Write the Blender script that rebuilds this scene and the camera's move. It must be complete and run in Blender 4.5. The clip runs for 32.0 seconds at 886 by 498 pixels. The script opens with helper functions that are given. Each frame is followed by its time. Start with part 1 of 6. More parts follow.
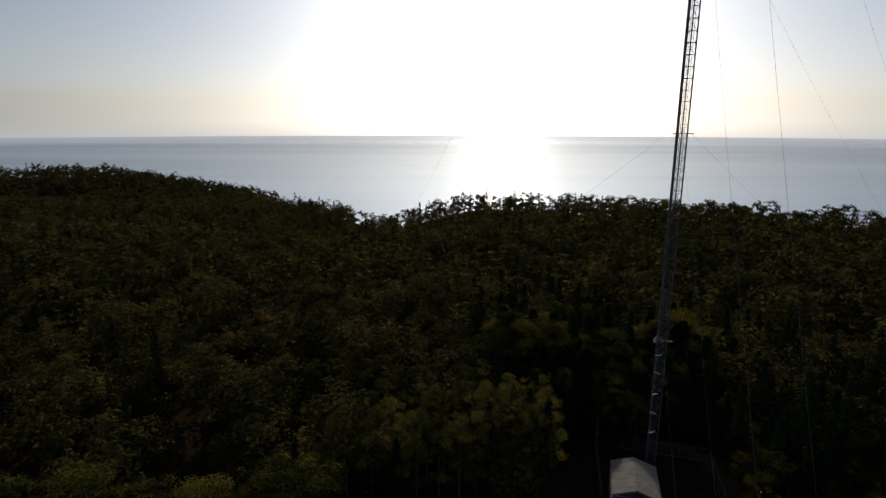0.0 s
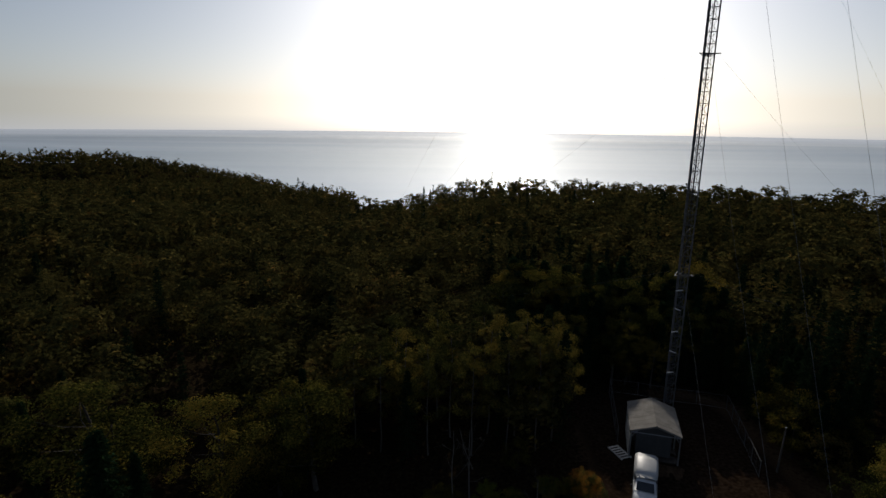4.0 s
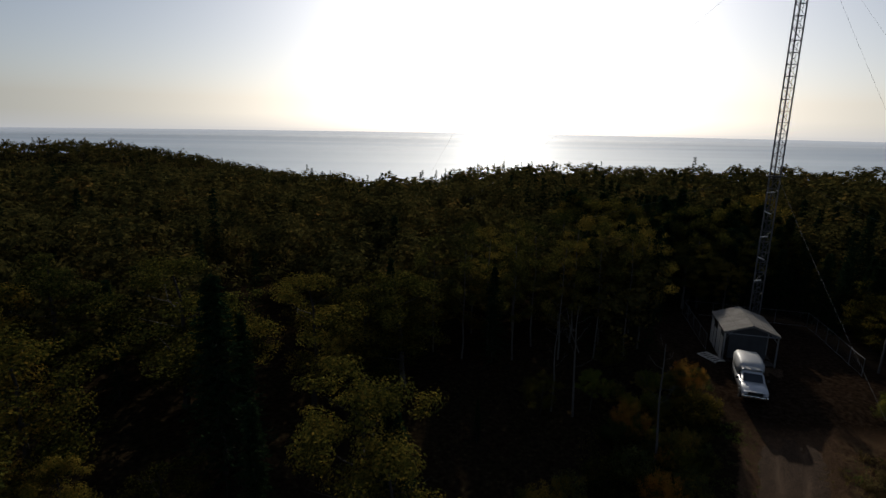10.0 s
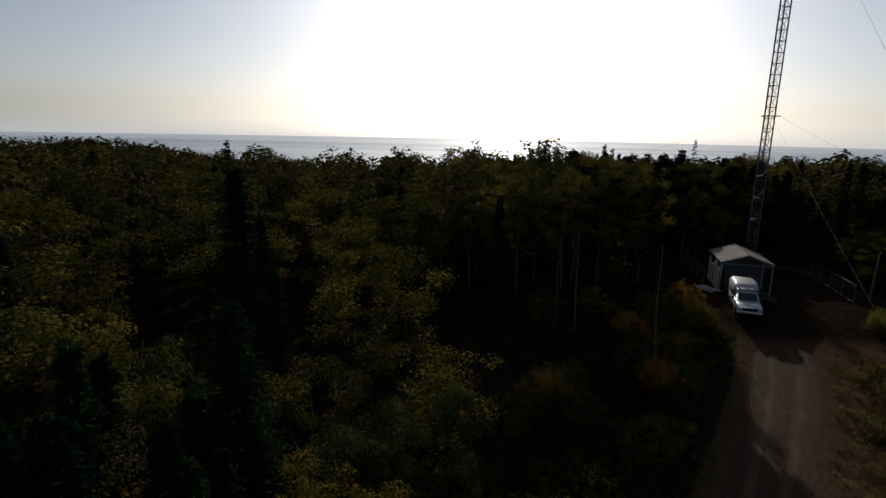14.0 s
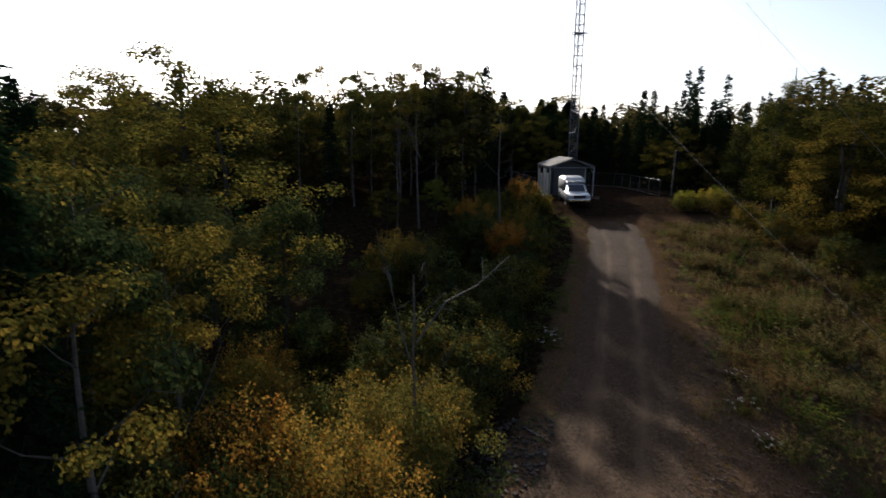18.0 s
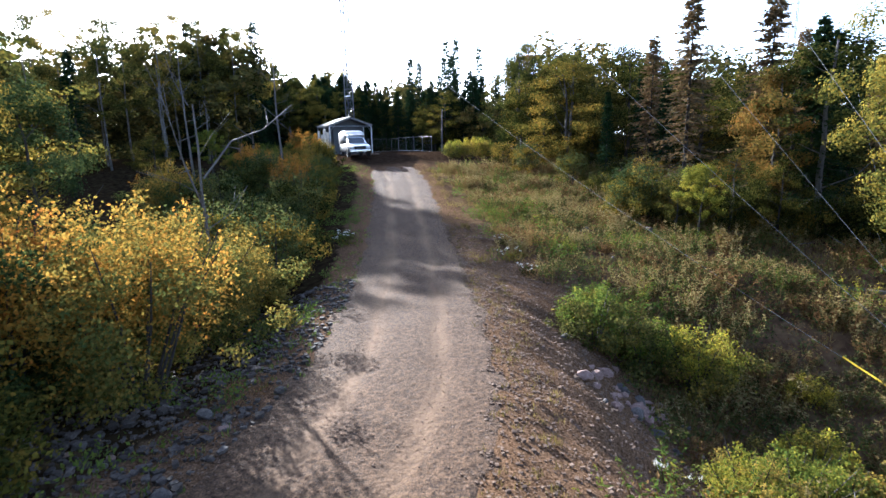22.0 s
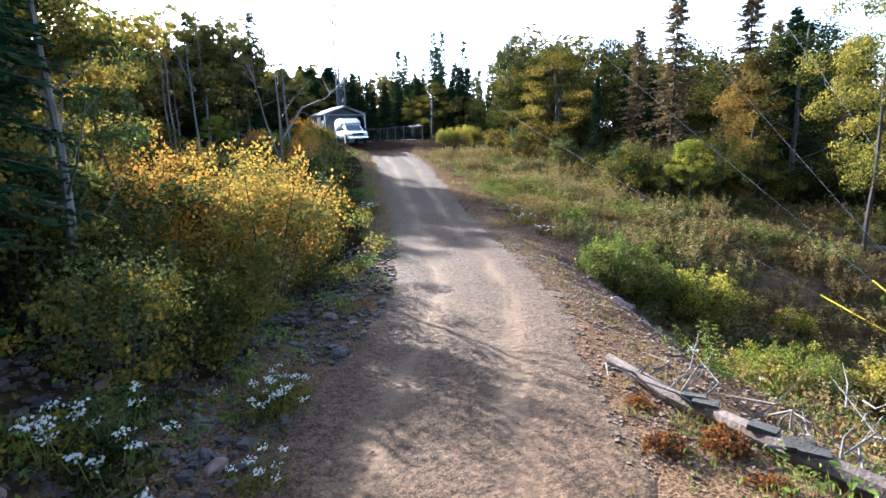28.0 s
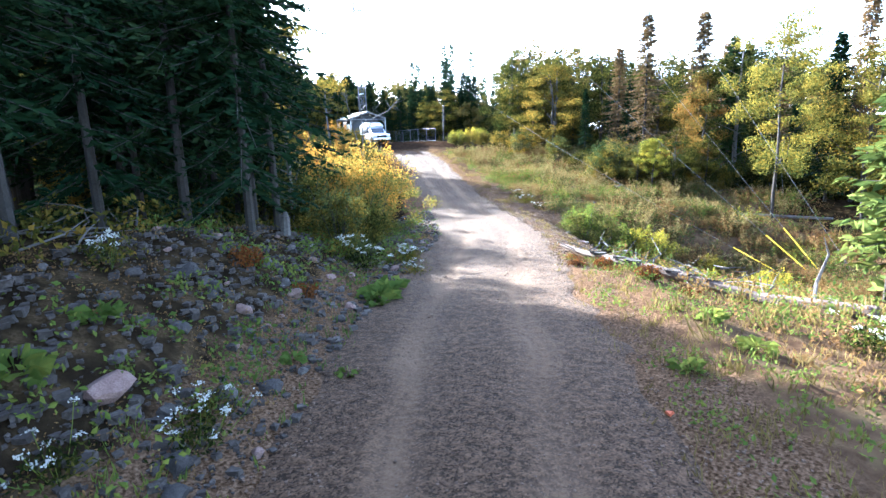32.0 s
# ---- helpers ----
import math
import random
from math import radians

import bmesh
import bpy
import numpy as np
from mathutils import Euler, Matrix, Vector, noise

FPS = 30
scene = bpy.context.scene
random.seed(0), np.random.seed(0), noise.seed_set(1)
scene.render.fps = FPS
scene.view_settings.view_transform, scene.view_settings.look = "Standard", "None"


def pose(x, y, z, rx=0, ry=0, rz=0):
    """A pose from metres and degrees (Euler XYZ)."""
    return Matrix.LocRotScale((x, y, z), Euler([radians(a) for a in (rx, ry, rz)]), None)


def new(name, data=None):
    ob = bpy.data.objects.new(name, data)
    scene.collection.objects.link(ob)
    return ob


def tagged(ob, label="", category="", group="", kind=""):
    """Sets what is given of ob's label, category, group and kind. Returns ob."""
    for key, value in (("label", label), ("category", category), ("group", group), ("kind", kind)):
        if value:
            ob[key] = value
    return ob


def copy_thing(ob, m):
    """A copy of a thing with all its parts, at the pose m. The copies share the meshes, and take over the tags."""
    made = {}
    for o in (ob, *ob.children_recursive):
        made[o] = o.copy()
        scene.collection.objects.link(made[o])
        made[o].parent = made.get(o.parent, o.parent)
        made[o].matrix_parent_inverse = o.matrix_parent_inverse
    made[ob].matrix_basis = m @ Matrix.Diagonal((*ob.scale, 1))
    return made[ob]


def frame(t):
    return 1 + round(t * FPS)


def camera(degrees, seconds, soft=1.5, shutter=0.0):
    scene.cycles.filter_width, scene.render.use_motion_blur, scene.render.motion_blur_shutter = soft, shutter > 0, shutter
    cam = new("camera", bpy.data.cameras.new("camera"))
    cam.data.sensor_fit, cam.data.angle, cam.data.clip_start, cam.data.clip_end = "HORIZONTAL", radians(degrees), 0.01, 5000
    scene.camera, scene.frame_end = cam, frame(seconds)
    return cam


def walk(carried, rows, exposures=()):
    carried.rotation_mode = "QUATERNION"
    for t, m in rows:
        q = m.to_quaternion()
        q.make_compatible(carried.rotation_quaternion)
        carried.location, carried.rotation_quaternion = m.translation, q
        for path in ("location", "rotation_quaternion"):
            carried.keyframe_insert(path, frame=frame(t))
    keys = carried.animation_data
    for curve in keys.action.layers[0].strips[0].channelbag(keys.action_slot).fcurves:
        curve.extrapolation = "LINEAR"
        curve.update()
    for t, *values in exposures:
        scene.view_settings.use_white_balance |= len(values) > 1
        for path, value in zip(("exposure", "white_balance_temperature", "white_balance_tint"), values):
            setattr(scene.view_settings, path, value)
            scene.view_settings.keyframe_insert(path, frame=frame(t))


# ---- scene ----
cam = camera(78.49, 32.0, soft=1.5, shutter=0.35)
# seconds, place in metres, turn in degrees
ROWS = [
    (0.0, -0.04, -0.10, 40.18, 77.27, -0.09, 0.29),
    (0.5, 0.01, -0.31, 39.80, 77.07, 0.04, 0.49),
    (1.0, 0.30, -0.38, 39.10, 76.99, -0.14, 0.64),
    (1.5, 0.75, -0.40, 38.36, 76.93, -0.35, 0.66),
    (2.0, 0.95, -0.37, 37.36, 76.81, -0.27, 0.74),
    (2.5, 0.76, -0.23, 36.26, 76.77, -0.28, 0.74),
    (4.5, -2.19, 0.40, 32.03, 77.04, -0.80, 0.57),
    (5.0, -3.22, 0.49, 31.13, 77.07, -0.82, 0.57),
    (5.5, -4.20, 0.62, 30.32, 77.14, -0.91, 0.54),
    (6.0, -5.22, 0.67, 29.41, 77.20, -0.88, 0.61),
    (6.5, -6.24, 0.71, 28.67, 77.20, -1.06, 0.56),
    (7.0, -7.32, 0.66, 27.80, 77.15, -0.94, 0.53),
    (7.5, -8.27, 0.54, 27.05, 77.19, -0.96, 0.48),
    (8.0, -9.18, 0.32, 26.21, 77.30, -0.88, 0.49),
    (8.5, -9.31, 0.53, 25.50, 77.20, -1.19, 0.61),
    (9.0, -9.36, 0.48, 24.77, 77.27, -0.99, 0.51),
    (9.5, -9.40, 0.26, 23.85, 77.23, -1.03, 0.44),
    (10.0, -9.44, -0.16, 22.79, 77.16, -0.96, 0.36),
    (10.5, -9.44, -0.70, 21.78, 77.19, -0.95, 0.32),
    (11.0, -9.57, -1.29, 20.80, 77.16, -1.00, 0.17),
    (11.5, -9.67, -2.10, 19.98, 77.32, -0.87, 0.06),
    (12.0, -9.68, -3.04, 18.99, 77.18, -1.01, 0.40),
    (12.5, -9.72, -3.60, 18.41, 77.71, -0.98, 0.46),
    (13.0, -9.77, -3.72, 18.06, 77.69, -0.99, 0.44),
    (13.5, -9.89, -3.77, 17.16, 77.94, -1.12, 0.46),
    (14.0, -9.80, -3.74, 16.34, 77.82, -1.13, 0.61),
    (14.5, -9.40, -3.49, 15.57, 77.61, -1.04, 1.00),
    (16.5, -9.84, -1.63, 10.51, 78.26, -1.12, -2.14),
    (17.0, -9.92, -1.45, 9.30, 78.51, -0.86, -7.69),
    (17.5, -9.73, -1.58, 8.29, 78.47, -0.74, -11.76),
    (18.0, -9.76, -1.87, 7.38, 78.44, -0.43, -17.23),
    (18.5, -9.82, -2.36, 6.54, 78.70, 0.14, -21.53),
    (19.0, -9.95, -2.43, 5.56, 78.76, 0.43, -26.98),
    (19.5, -9.98, -2.49, 4.71, 78.84, 0.62, -31.65),
    (20.0, -9.87, -2.63, 3.68, 78.71, 1.44, -36.87),
    (20.5, -9.89, -2.60, 3.37, 78.72, 1.32, -38.22),
    (21.0, -9.96, -2.68, 3.18, 78.57, 1.28, -38.90),
    (21.5, -10.18, -2.98, 3.12, 78.48, 1.42, -39.35),
    (22.0, -10.63, -3.50, 3.09, 78.51, 1.34, -39.86),
    (22.5, -11.06, -4.03, 3.02, 78.41, 1.34, -39.87),
    (23.0, -11.20, -4.26, 3.07, 78.62, 1.28, -40.60),
    (23.5, -11.17, -4.44, 3.13, 78.56, 1.22, -40.92),
    (24.0, -11.08, -4.59, 3.16, 78.47, 1.22, -41.26),
    (24.5, -11.25, -4.61, 3.22, 78.42, 1.25, -41.49),
    (25.0, -11.60, -4.47, 3.28, 78.41, 1.22, -41.55),
    (25.5, -12.13, -4.21, 3.32, 78.39, 1.19, -41.62),
    (26.0, -12.79, -3.87, 3.41, 78.35, 1.23, -41.74),
    (26.5, -13.41, -3.65, 3.06, 78.27, 1.53, -41.60),
    (28.5, -14.28, -4.16, 2.17, 78.09, 1.46, -43.08),
    (29.0, -15.09, -4.75, 2.12, 78.07, 1.51, -42.99),
    (29.5, -16.07, -5.46, 2.06, 78.09, 1.49, -42.82),
    (30.0, -17.25, -6.33, 2.09, 78.05, 1.61, -42.73),
    (30.5, -18.49, -7.32, 2.08, 78.09, 1.64, -42.66),
    (31.0, -19.62, -8.36, 2.13, 77.99, 1.78, -42.23),
    (31.5, -20.15, -8.98, 2.24, 78.22, 1.77, -42.36),
    (32.0, -20.19, -9.23, 2.22, 78.32, 1.81, -42.55),
]
EXPOSURES = [(0.0, -0.62, 6150, 12), (14.5, -0.62, 6150, 12), (16.5, -0.3, 6150, 12), (18.0, 0.75, 6050, 13), (20.0, 2.3, 5500, 13), (23.0, 3.02, 5250, 12), (28.5, 3.4, 5150, 10), (30.0, 3.6, 5050, 10), (32.0, 4.25, 5050, 9)]
walk(cam, [(t, pose(x, y, z, a, b, c)) for t, x, y, z, a, b, c in ROWS], EXPOSURES)

# ---- world and sun ----
SUN_AZ, SUN_EL = 6.0, 21.0
world = bpy.data.worlds.new("sky")
scene.world = world
world.use_nodes = True
wn, wl = world.node_tree.nodes, world.node_tree.links
sky = wn.new("ShaderNodeTexSky")
sky.sky_type, sky.sun_disc = "NISHITA", False
sky.sun_elevation, sky.sun_rotation = radians(SUN_EL), radians(SUN_AZ)
sky.altitude, sky.air_density, sky.dust_density, sky.ozone_density = 250, 1.0, 1.9, 2.5
# below the horizon the sky keeps the horizon's haze
coord = wn.new("ShaderNodeTexCoord")
split = wn.new("ShaderNodeSeparateXYZ")
join = wn.new("ShaderNodeCombineXYZ")
floor_z = wn.new("ShaderNodeMath")
floor_z.operation, floor_z.inputs[1].default_value = "MAXIMUM", 0.04
wl.new(coord.outputs["Generated"], split.inputs[0])
wl.new(split.outputs[0], join.inputs[0]), wl.new(split.outputs[1], join.inputs[1])
wl.new(split.outputs[2], floor_z.inputs[0]), wl.new(floor_z.outputs[0], join.inputs[2])
wl.new(join.outputs[0], sky.inputs[0])
# thin haze takes most of the colour out of the sky
grey, haze = wn.new("ShaderNodeRGBToBW"), wn.new("ShaderNodeMix")
haze.data_type, haze.inputs[0].default_value = "RGBA", 0.45
wl.new(sky.outputs[0], grey.inputs[0]), wl.new(sky.outputs[0], haze.inputs[6]), wl.new(grey.outputs[0], haze.inputs[7])
wl.new(haze.outputs[2], wn["Background"].inputs[0])
wn["Background"].inputs[1].default_value = 0.11
sun_data = bpy.data.lights.new("sun", "SUN")
sun_data.energy, sun_data.angle, sun_data.color = 4.3, radians(0.6), (1.0, 0.9, 0.74)
sun = new("sun", sun_data)
sun_way = Vector((math.sin(radians(SUN_AZ)) * math.cos(radians(SUN_EL)), math.cos(radians(SUN_AZ)) * math.cos(radians(SUN_EL)), math.sin(radians(SUN_EL))))
sun.rotation_mode = "QUATERNION"
sun.rotation_quaternion = sun_way.to_track_quat("Z", "Y")
sun.location = sun_way * 100

# ---- materials ----


def material(name, colors, rough=0.85, scale=3.0, fine=40.0, bump=0.3, metal=0.0, random_by="", translucent=0.0, spec=0.3, depth=0.02, coat=0.0):
    """Procedural surface: colours spread by two scales of noise and, if asked, by object or island."""
    m = bpy.data.materials.new(name)
    m.use_nodes = True
    n, l = m.node_tree.nodes, m.node_tree.links
    bsdf, out = n["Principled BSDF"], n["Material Output"]
    pos = n.new("ShaderNodeNewGeometry") if random_by == "tree" else n.new("ShaderNodeTexCoord")
    where = pos.outputs["Position"] if random_by == "tree" else pos.outputs["Object"]
    big, small = n.new("ShaderNodeTexNoise"), n.new("ShaderNodeTexNoise")
    big.inputs["Scale"].default_value, small.inputs["Scale"].default_value = scale, fine
    big.inputs["Detail"].default_value, small.inputs["Detail"].default_value = 4, 3
    l.new(where, big.inputs["Vector"]), l.new(where, small.inputs["Vector"])
    mix = n.new("ShaderNodeMath")
    mix.operation = "MULTIPLY_ADD"
    mix.inputs[1].default_value = 0.45
    l.new(small.outputs["Fac"], mix.inputs[0])
    add = n.new("ShaderNodeMath")
    add.operation = "MULTIPLY"
    add.inputs[1].default_value = 0.55
    l.new(big.outputs["Fac"], add.inputs[0]), l.new(add.outputs[0], mix.inputs[2])
    value = mix.outputs[0]
    if random_by:
        g = n.new("ShaderNodeNewGeometry")
        pick = g.outputs["Random Per Island"]
        if random_by in ("object", "both"):
            o = n.new("ShaderNodeObjectInfo")
            pick = o.outputs["Random"]
        shift = n.new("ShaderNodeMath")
        shift.operation = "MULTIPLY_ADD"
        shift.inputs[1].default_value, shift.inputs[2].default_value = (0.14, -0.07) if random_by == "tree" else (0.36, -0.18)
        l.new(pick, shift.inputs[0])
        total = n.new("ShaderNodeMath")
        total.operation = "ADD"
        l.new(value, total.inputs[0]), l.new(shift.outputs[0], total.inputs[1])
        value = total.outputs[0]
        if random_by == "both":
            shift2, total2 = n.new("ShaderNodeMath"), n.new("ShaderNodeMath")
            shift2.operation, total2.operation = "MULTIPLY_ADD", "ADD"
            shift2.inputs[1].default_value, shift2.inputs[2].default_value = 0.3, -0.15
            l.new(g.outputs["Random Per Island"], shift2.inputs[0])
            l.new(value, total2.inputs[0]), l.new(shift2.outputs[0], total2.inputs[1])
            value = total2.outputs[0]
    ramp = n.new("ShaderNodeValToRGB")
    while len(ramp.color_ramp.elements) < len(colors):
        ramp.color_ramp.elements.new(0.5)
    for i, c in enumerate(colors):
        ramp.color_ramp.elements[i].position = 0.25 + 0.5 * i / max(1, len(colors) - 1)
        ramp.color_ramp.elements[i].color = (*c, 1)
    l.new(value, ramp.inputs[0]), l.new(ramp.outputs[0], bsdf.inputs["Base Color"])
    bsdf.inputs["Roughness"].default_value, bsdf.inputs["Metallic"].default_value = rough, metal
    bsdf.inputs["Specular IOR Level"].default_value = spec
    bsdf.inputs["Coat Weight"].default_value = coat
    if bump:
        b = n.new("ShaderNodeBump")
        b.inputs["Strength"].default_value, b.inputs["Distance"].default_value = bump, depth
        l.new(small.outputs["Fac"], b.inputs["Height"]), l.new(b.outputs[0], bsdf.inputs["Normal"])
    if translucent:
        tr, sh = n.new("ShaderNodeBsdfTranslucent"), n.new("ShaderNodeMixShader")
        l.new(ramp.outputs[0], tr.inputs["Color"])
        sh.inputs[0].default_value = translucent
        l.new(bsdf.outputs[0], sh.inputs[1]), l.new(tr.outputs[0], sh.inputs[2]), l.new(sh.outputs[0], out.inputs["Surface"])
    return m


def leaves(name, colors, by="both", translucent=0.4, scale=0.5):
    return material(name, colors, rough=0.75, scale=scale, fine=6, bump=0, random_by=by, translucent=translucent, spec=0.0)


M_GREEN = leaves("leaf_green", [(0.01, 0.0145, 0.0045), (0.034, 0.038, 0.009), (0.095, 0.082, 0.015), (0.19, 0.118, 0.02)], translucent=0.42)
M_BIRCH = leaves("leaf_birch", [(0.015, 0.021, 0.006), (0.044, 0.049, 0.012), (0.112, 0.1, 0.019), (0.2, 0.135, 0.023)], translucent=0.42)
M_AUTUMN = leaves("leaf_autumn", [(0.085, 0.078, 0.02), (0.21, 0.145, 0.026), (0.34, 0.17, 0.027), (0.33, 0.11, 0.02)], translucent=0.45)
M_AUTUMNTREE = leaves("autumn_tree_leaves", [(0.04, 0.04, 0.013), (0.085, 0.067, 0.017), (0.14, 0.09, 0.02), (0.19, 0.085, 0.02)], translucent=0.4)
M_YELLOW = leaves("leaf_yellow", [(0.05, 0.075, 0.015), (0.09, 0.11, 0.018), (0.18, 0.165, 0.022), (0.3, 0.23, 0.025)], translucent=0.45)
M_GOLDSHRUB = leaves("gold_shrub_leaves", [(0.022, 0.036, 0.012), (0.045, 0.06, 0.017), (0.09, 0.092, 0.022), (0.17, 0.125, 0.027)], translucent=0.45)
M_ASPEN = leaves("aspen_leaves", [(0.022, 0.028, 0.009), (0.05, 0.054, 0.014), (0.11, 0.095, 0.02), (0.18, 0.125, 0.024)], translucent=0.4)
M_DITCH = leaves("ditch_shrub_leaves", [(0.042, 0.047, 0.015), (0.1, 0.092, 0.024), (0.2, 0.15, 0.031), (0.31, 0.195, 0.036)], translucent=0.42)
M_SHRUB = leaves("shrub_leaves", [(0.022, 0.036, 0.013), (0.042, 0.058, 0.019), (0.075, 0.085, 0.026), (0.13, 0.11, 0.03)], translucent=0.35)
M_RUST = leaves("leaf_rust", [(0.049, 0.0245, 0.0105), (0.112, 0.042, 0.0126), (0.168, 0.063, 0.0175)])
M_SPRUCE = leaves("spruce_needles", [(0.007, 0.016, 0.0075), (0.0135, 0.027, 0.011), (0.026, 0.041, 0.0155)], translucent=0.15)
M_BROWN = leaves("browning_needles", [(0.056, 0.048, 0.024), (0.104, 0.068, 0.032), (0.152, 0.096, 0.04)], translucent=0.2)
M_FIR = leaves("fir_needles", [(0.05, 0.075, 0.02), (0.1, 0.12, 0.028), (0.17, 0.16, 0.035)], translucent=0.25)
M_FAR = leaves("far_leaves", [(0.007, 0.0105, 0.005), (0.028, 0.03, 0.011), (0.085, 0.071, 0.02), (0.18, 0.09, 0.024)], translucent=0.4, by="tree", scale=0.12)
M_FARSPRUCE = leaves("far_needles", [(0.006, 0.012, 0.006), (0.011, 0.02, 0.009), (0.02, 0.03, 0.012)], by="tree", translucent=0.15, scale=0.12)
M_GRASS = leaves("meadow_grass", [(0.036, 0.034, 0.011), (0.085, 0.066, 0.02), (0.155, 0.115, 0.038), (0.23, 0.175, 0.075)], translucent=0.4, by="tree", scale=0.35)
M_HERB = leaves("herb_leaves", [(0.0405, 0.0675, 0.015), (0.081, 0.1125, 0.0225), (0.162, 0.165, 0.03)], by="tree", scale=0.6)
M_FLOWER = leaves("aster_heads", [(0.3, 0.288, 0.24), (0.42, 0.408, 0.36), (0.48, 0.468, 0.432)], by="tree", translucent=0.3)
M_BARK = material("bark", [(0.015, 0.0117, 0.0093), (0.028, 0.0233, 0.0188), (0.046, 0.0388, 0.0318)], 0.9, 4, 30, 0.6)
M_BIRCHBARK = material("birch_bark", [(0.03, 0.026, 0.022), (0.075, 0.067, 0.059), (0.135, 0.123, 0.11)], 0.8, 3, 14, 0.4)
M_DEAD = material("dead_wood", [(0.038, 0.032, 0.027), (0.075, 0.066, 0.057), (0.13, 0.116, 0.102)], 0.85, 3, 25, 0.6)
M_ROCK = material("rock", [(0.024, 0.02, 0.018), (0.052, 0.044, 0.039), (0.1, 0.086, 0.077)], 0.85, 2.5, 22, 0.7, random_by="object", depth=0.03)
# bank stones: soil tone, with the trees' shade also darkened into the colour
M_BANKSTONE = material("soiled_shaded_bank_stones", [(0.014, 0.0105, 0.008), (0.036, 0.028, 0.0225), (0.105, 0.087, 0.074)], 0.9, 2, 30, 0.4, random_by="tree")
M_LOG = material("weathered_log", [(0.045, 0.029, 0.022), (0.09, 0.063, 0.049), (0.155, 0.12, 0.097)], 0.85, 3, 25, 0.7)
M_PINKROCK = material("pink_rock", [(0.095, 0.054, 0.042), (0.16, 0.1, 0.08), (0.22, 0.162, 0.135)], 0.8, 2.5, 18, 0.7, depth=0.03)
M_GRAVEL = material("gravel_stones", [(0.042, 0.025, 0.0145), (0.088, 0.055, 0.034), (0.17, 0.118, 0.08)], 0.9, 2, 30, 0.4, random_by="tree")
M_ROOF = material("roof_sheet", [(0.1, 0.092, 0.08), (0.17, 0.158, 0.14), (0.24, 0.225, 0.2)], 0.85, 1.1, 9, 0.15, spec=0.1)
M_SIDING = material("grey_siding", [(0.045, 0.046, 0.048), (0.065, 0.067, 0.07), (0.085, 0.087, 0.09)], 0.7, 1.5, 20, 0.2)
M_STEEL = material("galvanised_steel", [(0.225, 0.225, 0.2325), (0.315, 0.315, 0.3225), (0.39, 0.39, 0.3975)], 0.45, 3, 30, 0.1, metal=0.7)
M_WIRE = material("dull_wire", [(0.09, 0.09, 0.09), (0.15, 0.15, 0.15)], 0.6, 3, 30, 0, metal=0.3)
M_MAST = material("weathered_mast_steel", [(0.05, 0.05, 0.055), (0.085, 0.085, 0.09), (0.125, 0.12, 0.12)], 0.6, 3, 30, 0.2, metal=0.4)
M_PAINT = material("white_truck_paint", [(0.476, 0.4828, 0.4896), (0.5304, 0.5372, 0.544), (0.5576, 0.5576, 0.5576)], 0.3, 2, 40, 0, spec=0.5, coat=0.6)
M_CAP = material("white_fibreglass", [(0.3745, 0.3745, 0.3641), (0.4162, 0.4162, 0.4058), (0.437, 0.437, 0.4265)], 0.45, 2, 30, 0.05)
M_GLASS = material("dark_glass", [(0.015, 0.02, 0.025), (0.03, 0.035, 0.04)], 0.06, 2, 10, 0, spec=0.8)
M_BLACK = material("black_rubber", [(0.012, 0.012, 0.012), (0.03, 0.03, 0.03)], 0.8, 5, 40, 0.2)
M_CHROME = material("chrome", [(0.5, 0.5, 0.5), (0.65, 0.65, 0.66)], 0.2, 3, 20, 0, metal=1.0)
M_LAMP = material("headlamp_glass", [(0.55, 0.56, 0.58), (0.7, 0.7, 0.72)], 0.1, 3, 20, 0, spec=0.8)
M_GUARD = material("yellow_plastic", [(0.6, 0.36, 0.01), (0.75, 0.5, 0.02), (0.8, 0.56, 0.04)], 0.5, 3, 20, 0.05)
M_CULVERT = material("culvert_steel", [(0.4, 0.41, 0.43), (0.55, 0.56, 0.58)], 0.4, 3, 30, 0.1, metal=0.8)
M_BOARD = material("pale_board", [(0.5, 0.45, 0.38), (0.7, 0.66, 0.58)], 0.7, 2, 20, 0.2)
M_RAG = material("orange_rag", [(0.35, 0.07, 0.025), (0.42, 0.11, 0.045)], 0.9, 5, 40, 0.2)


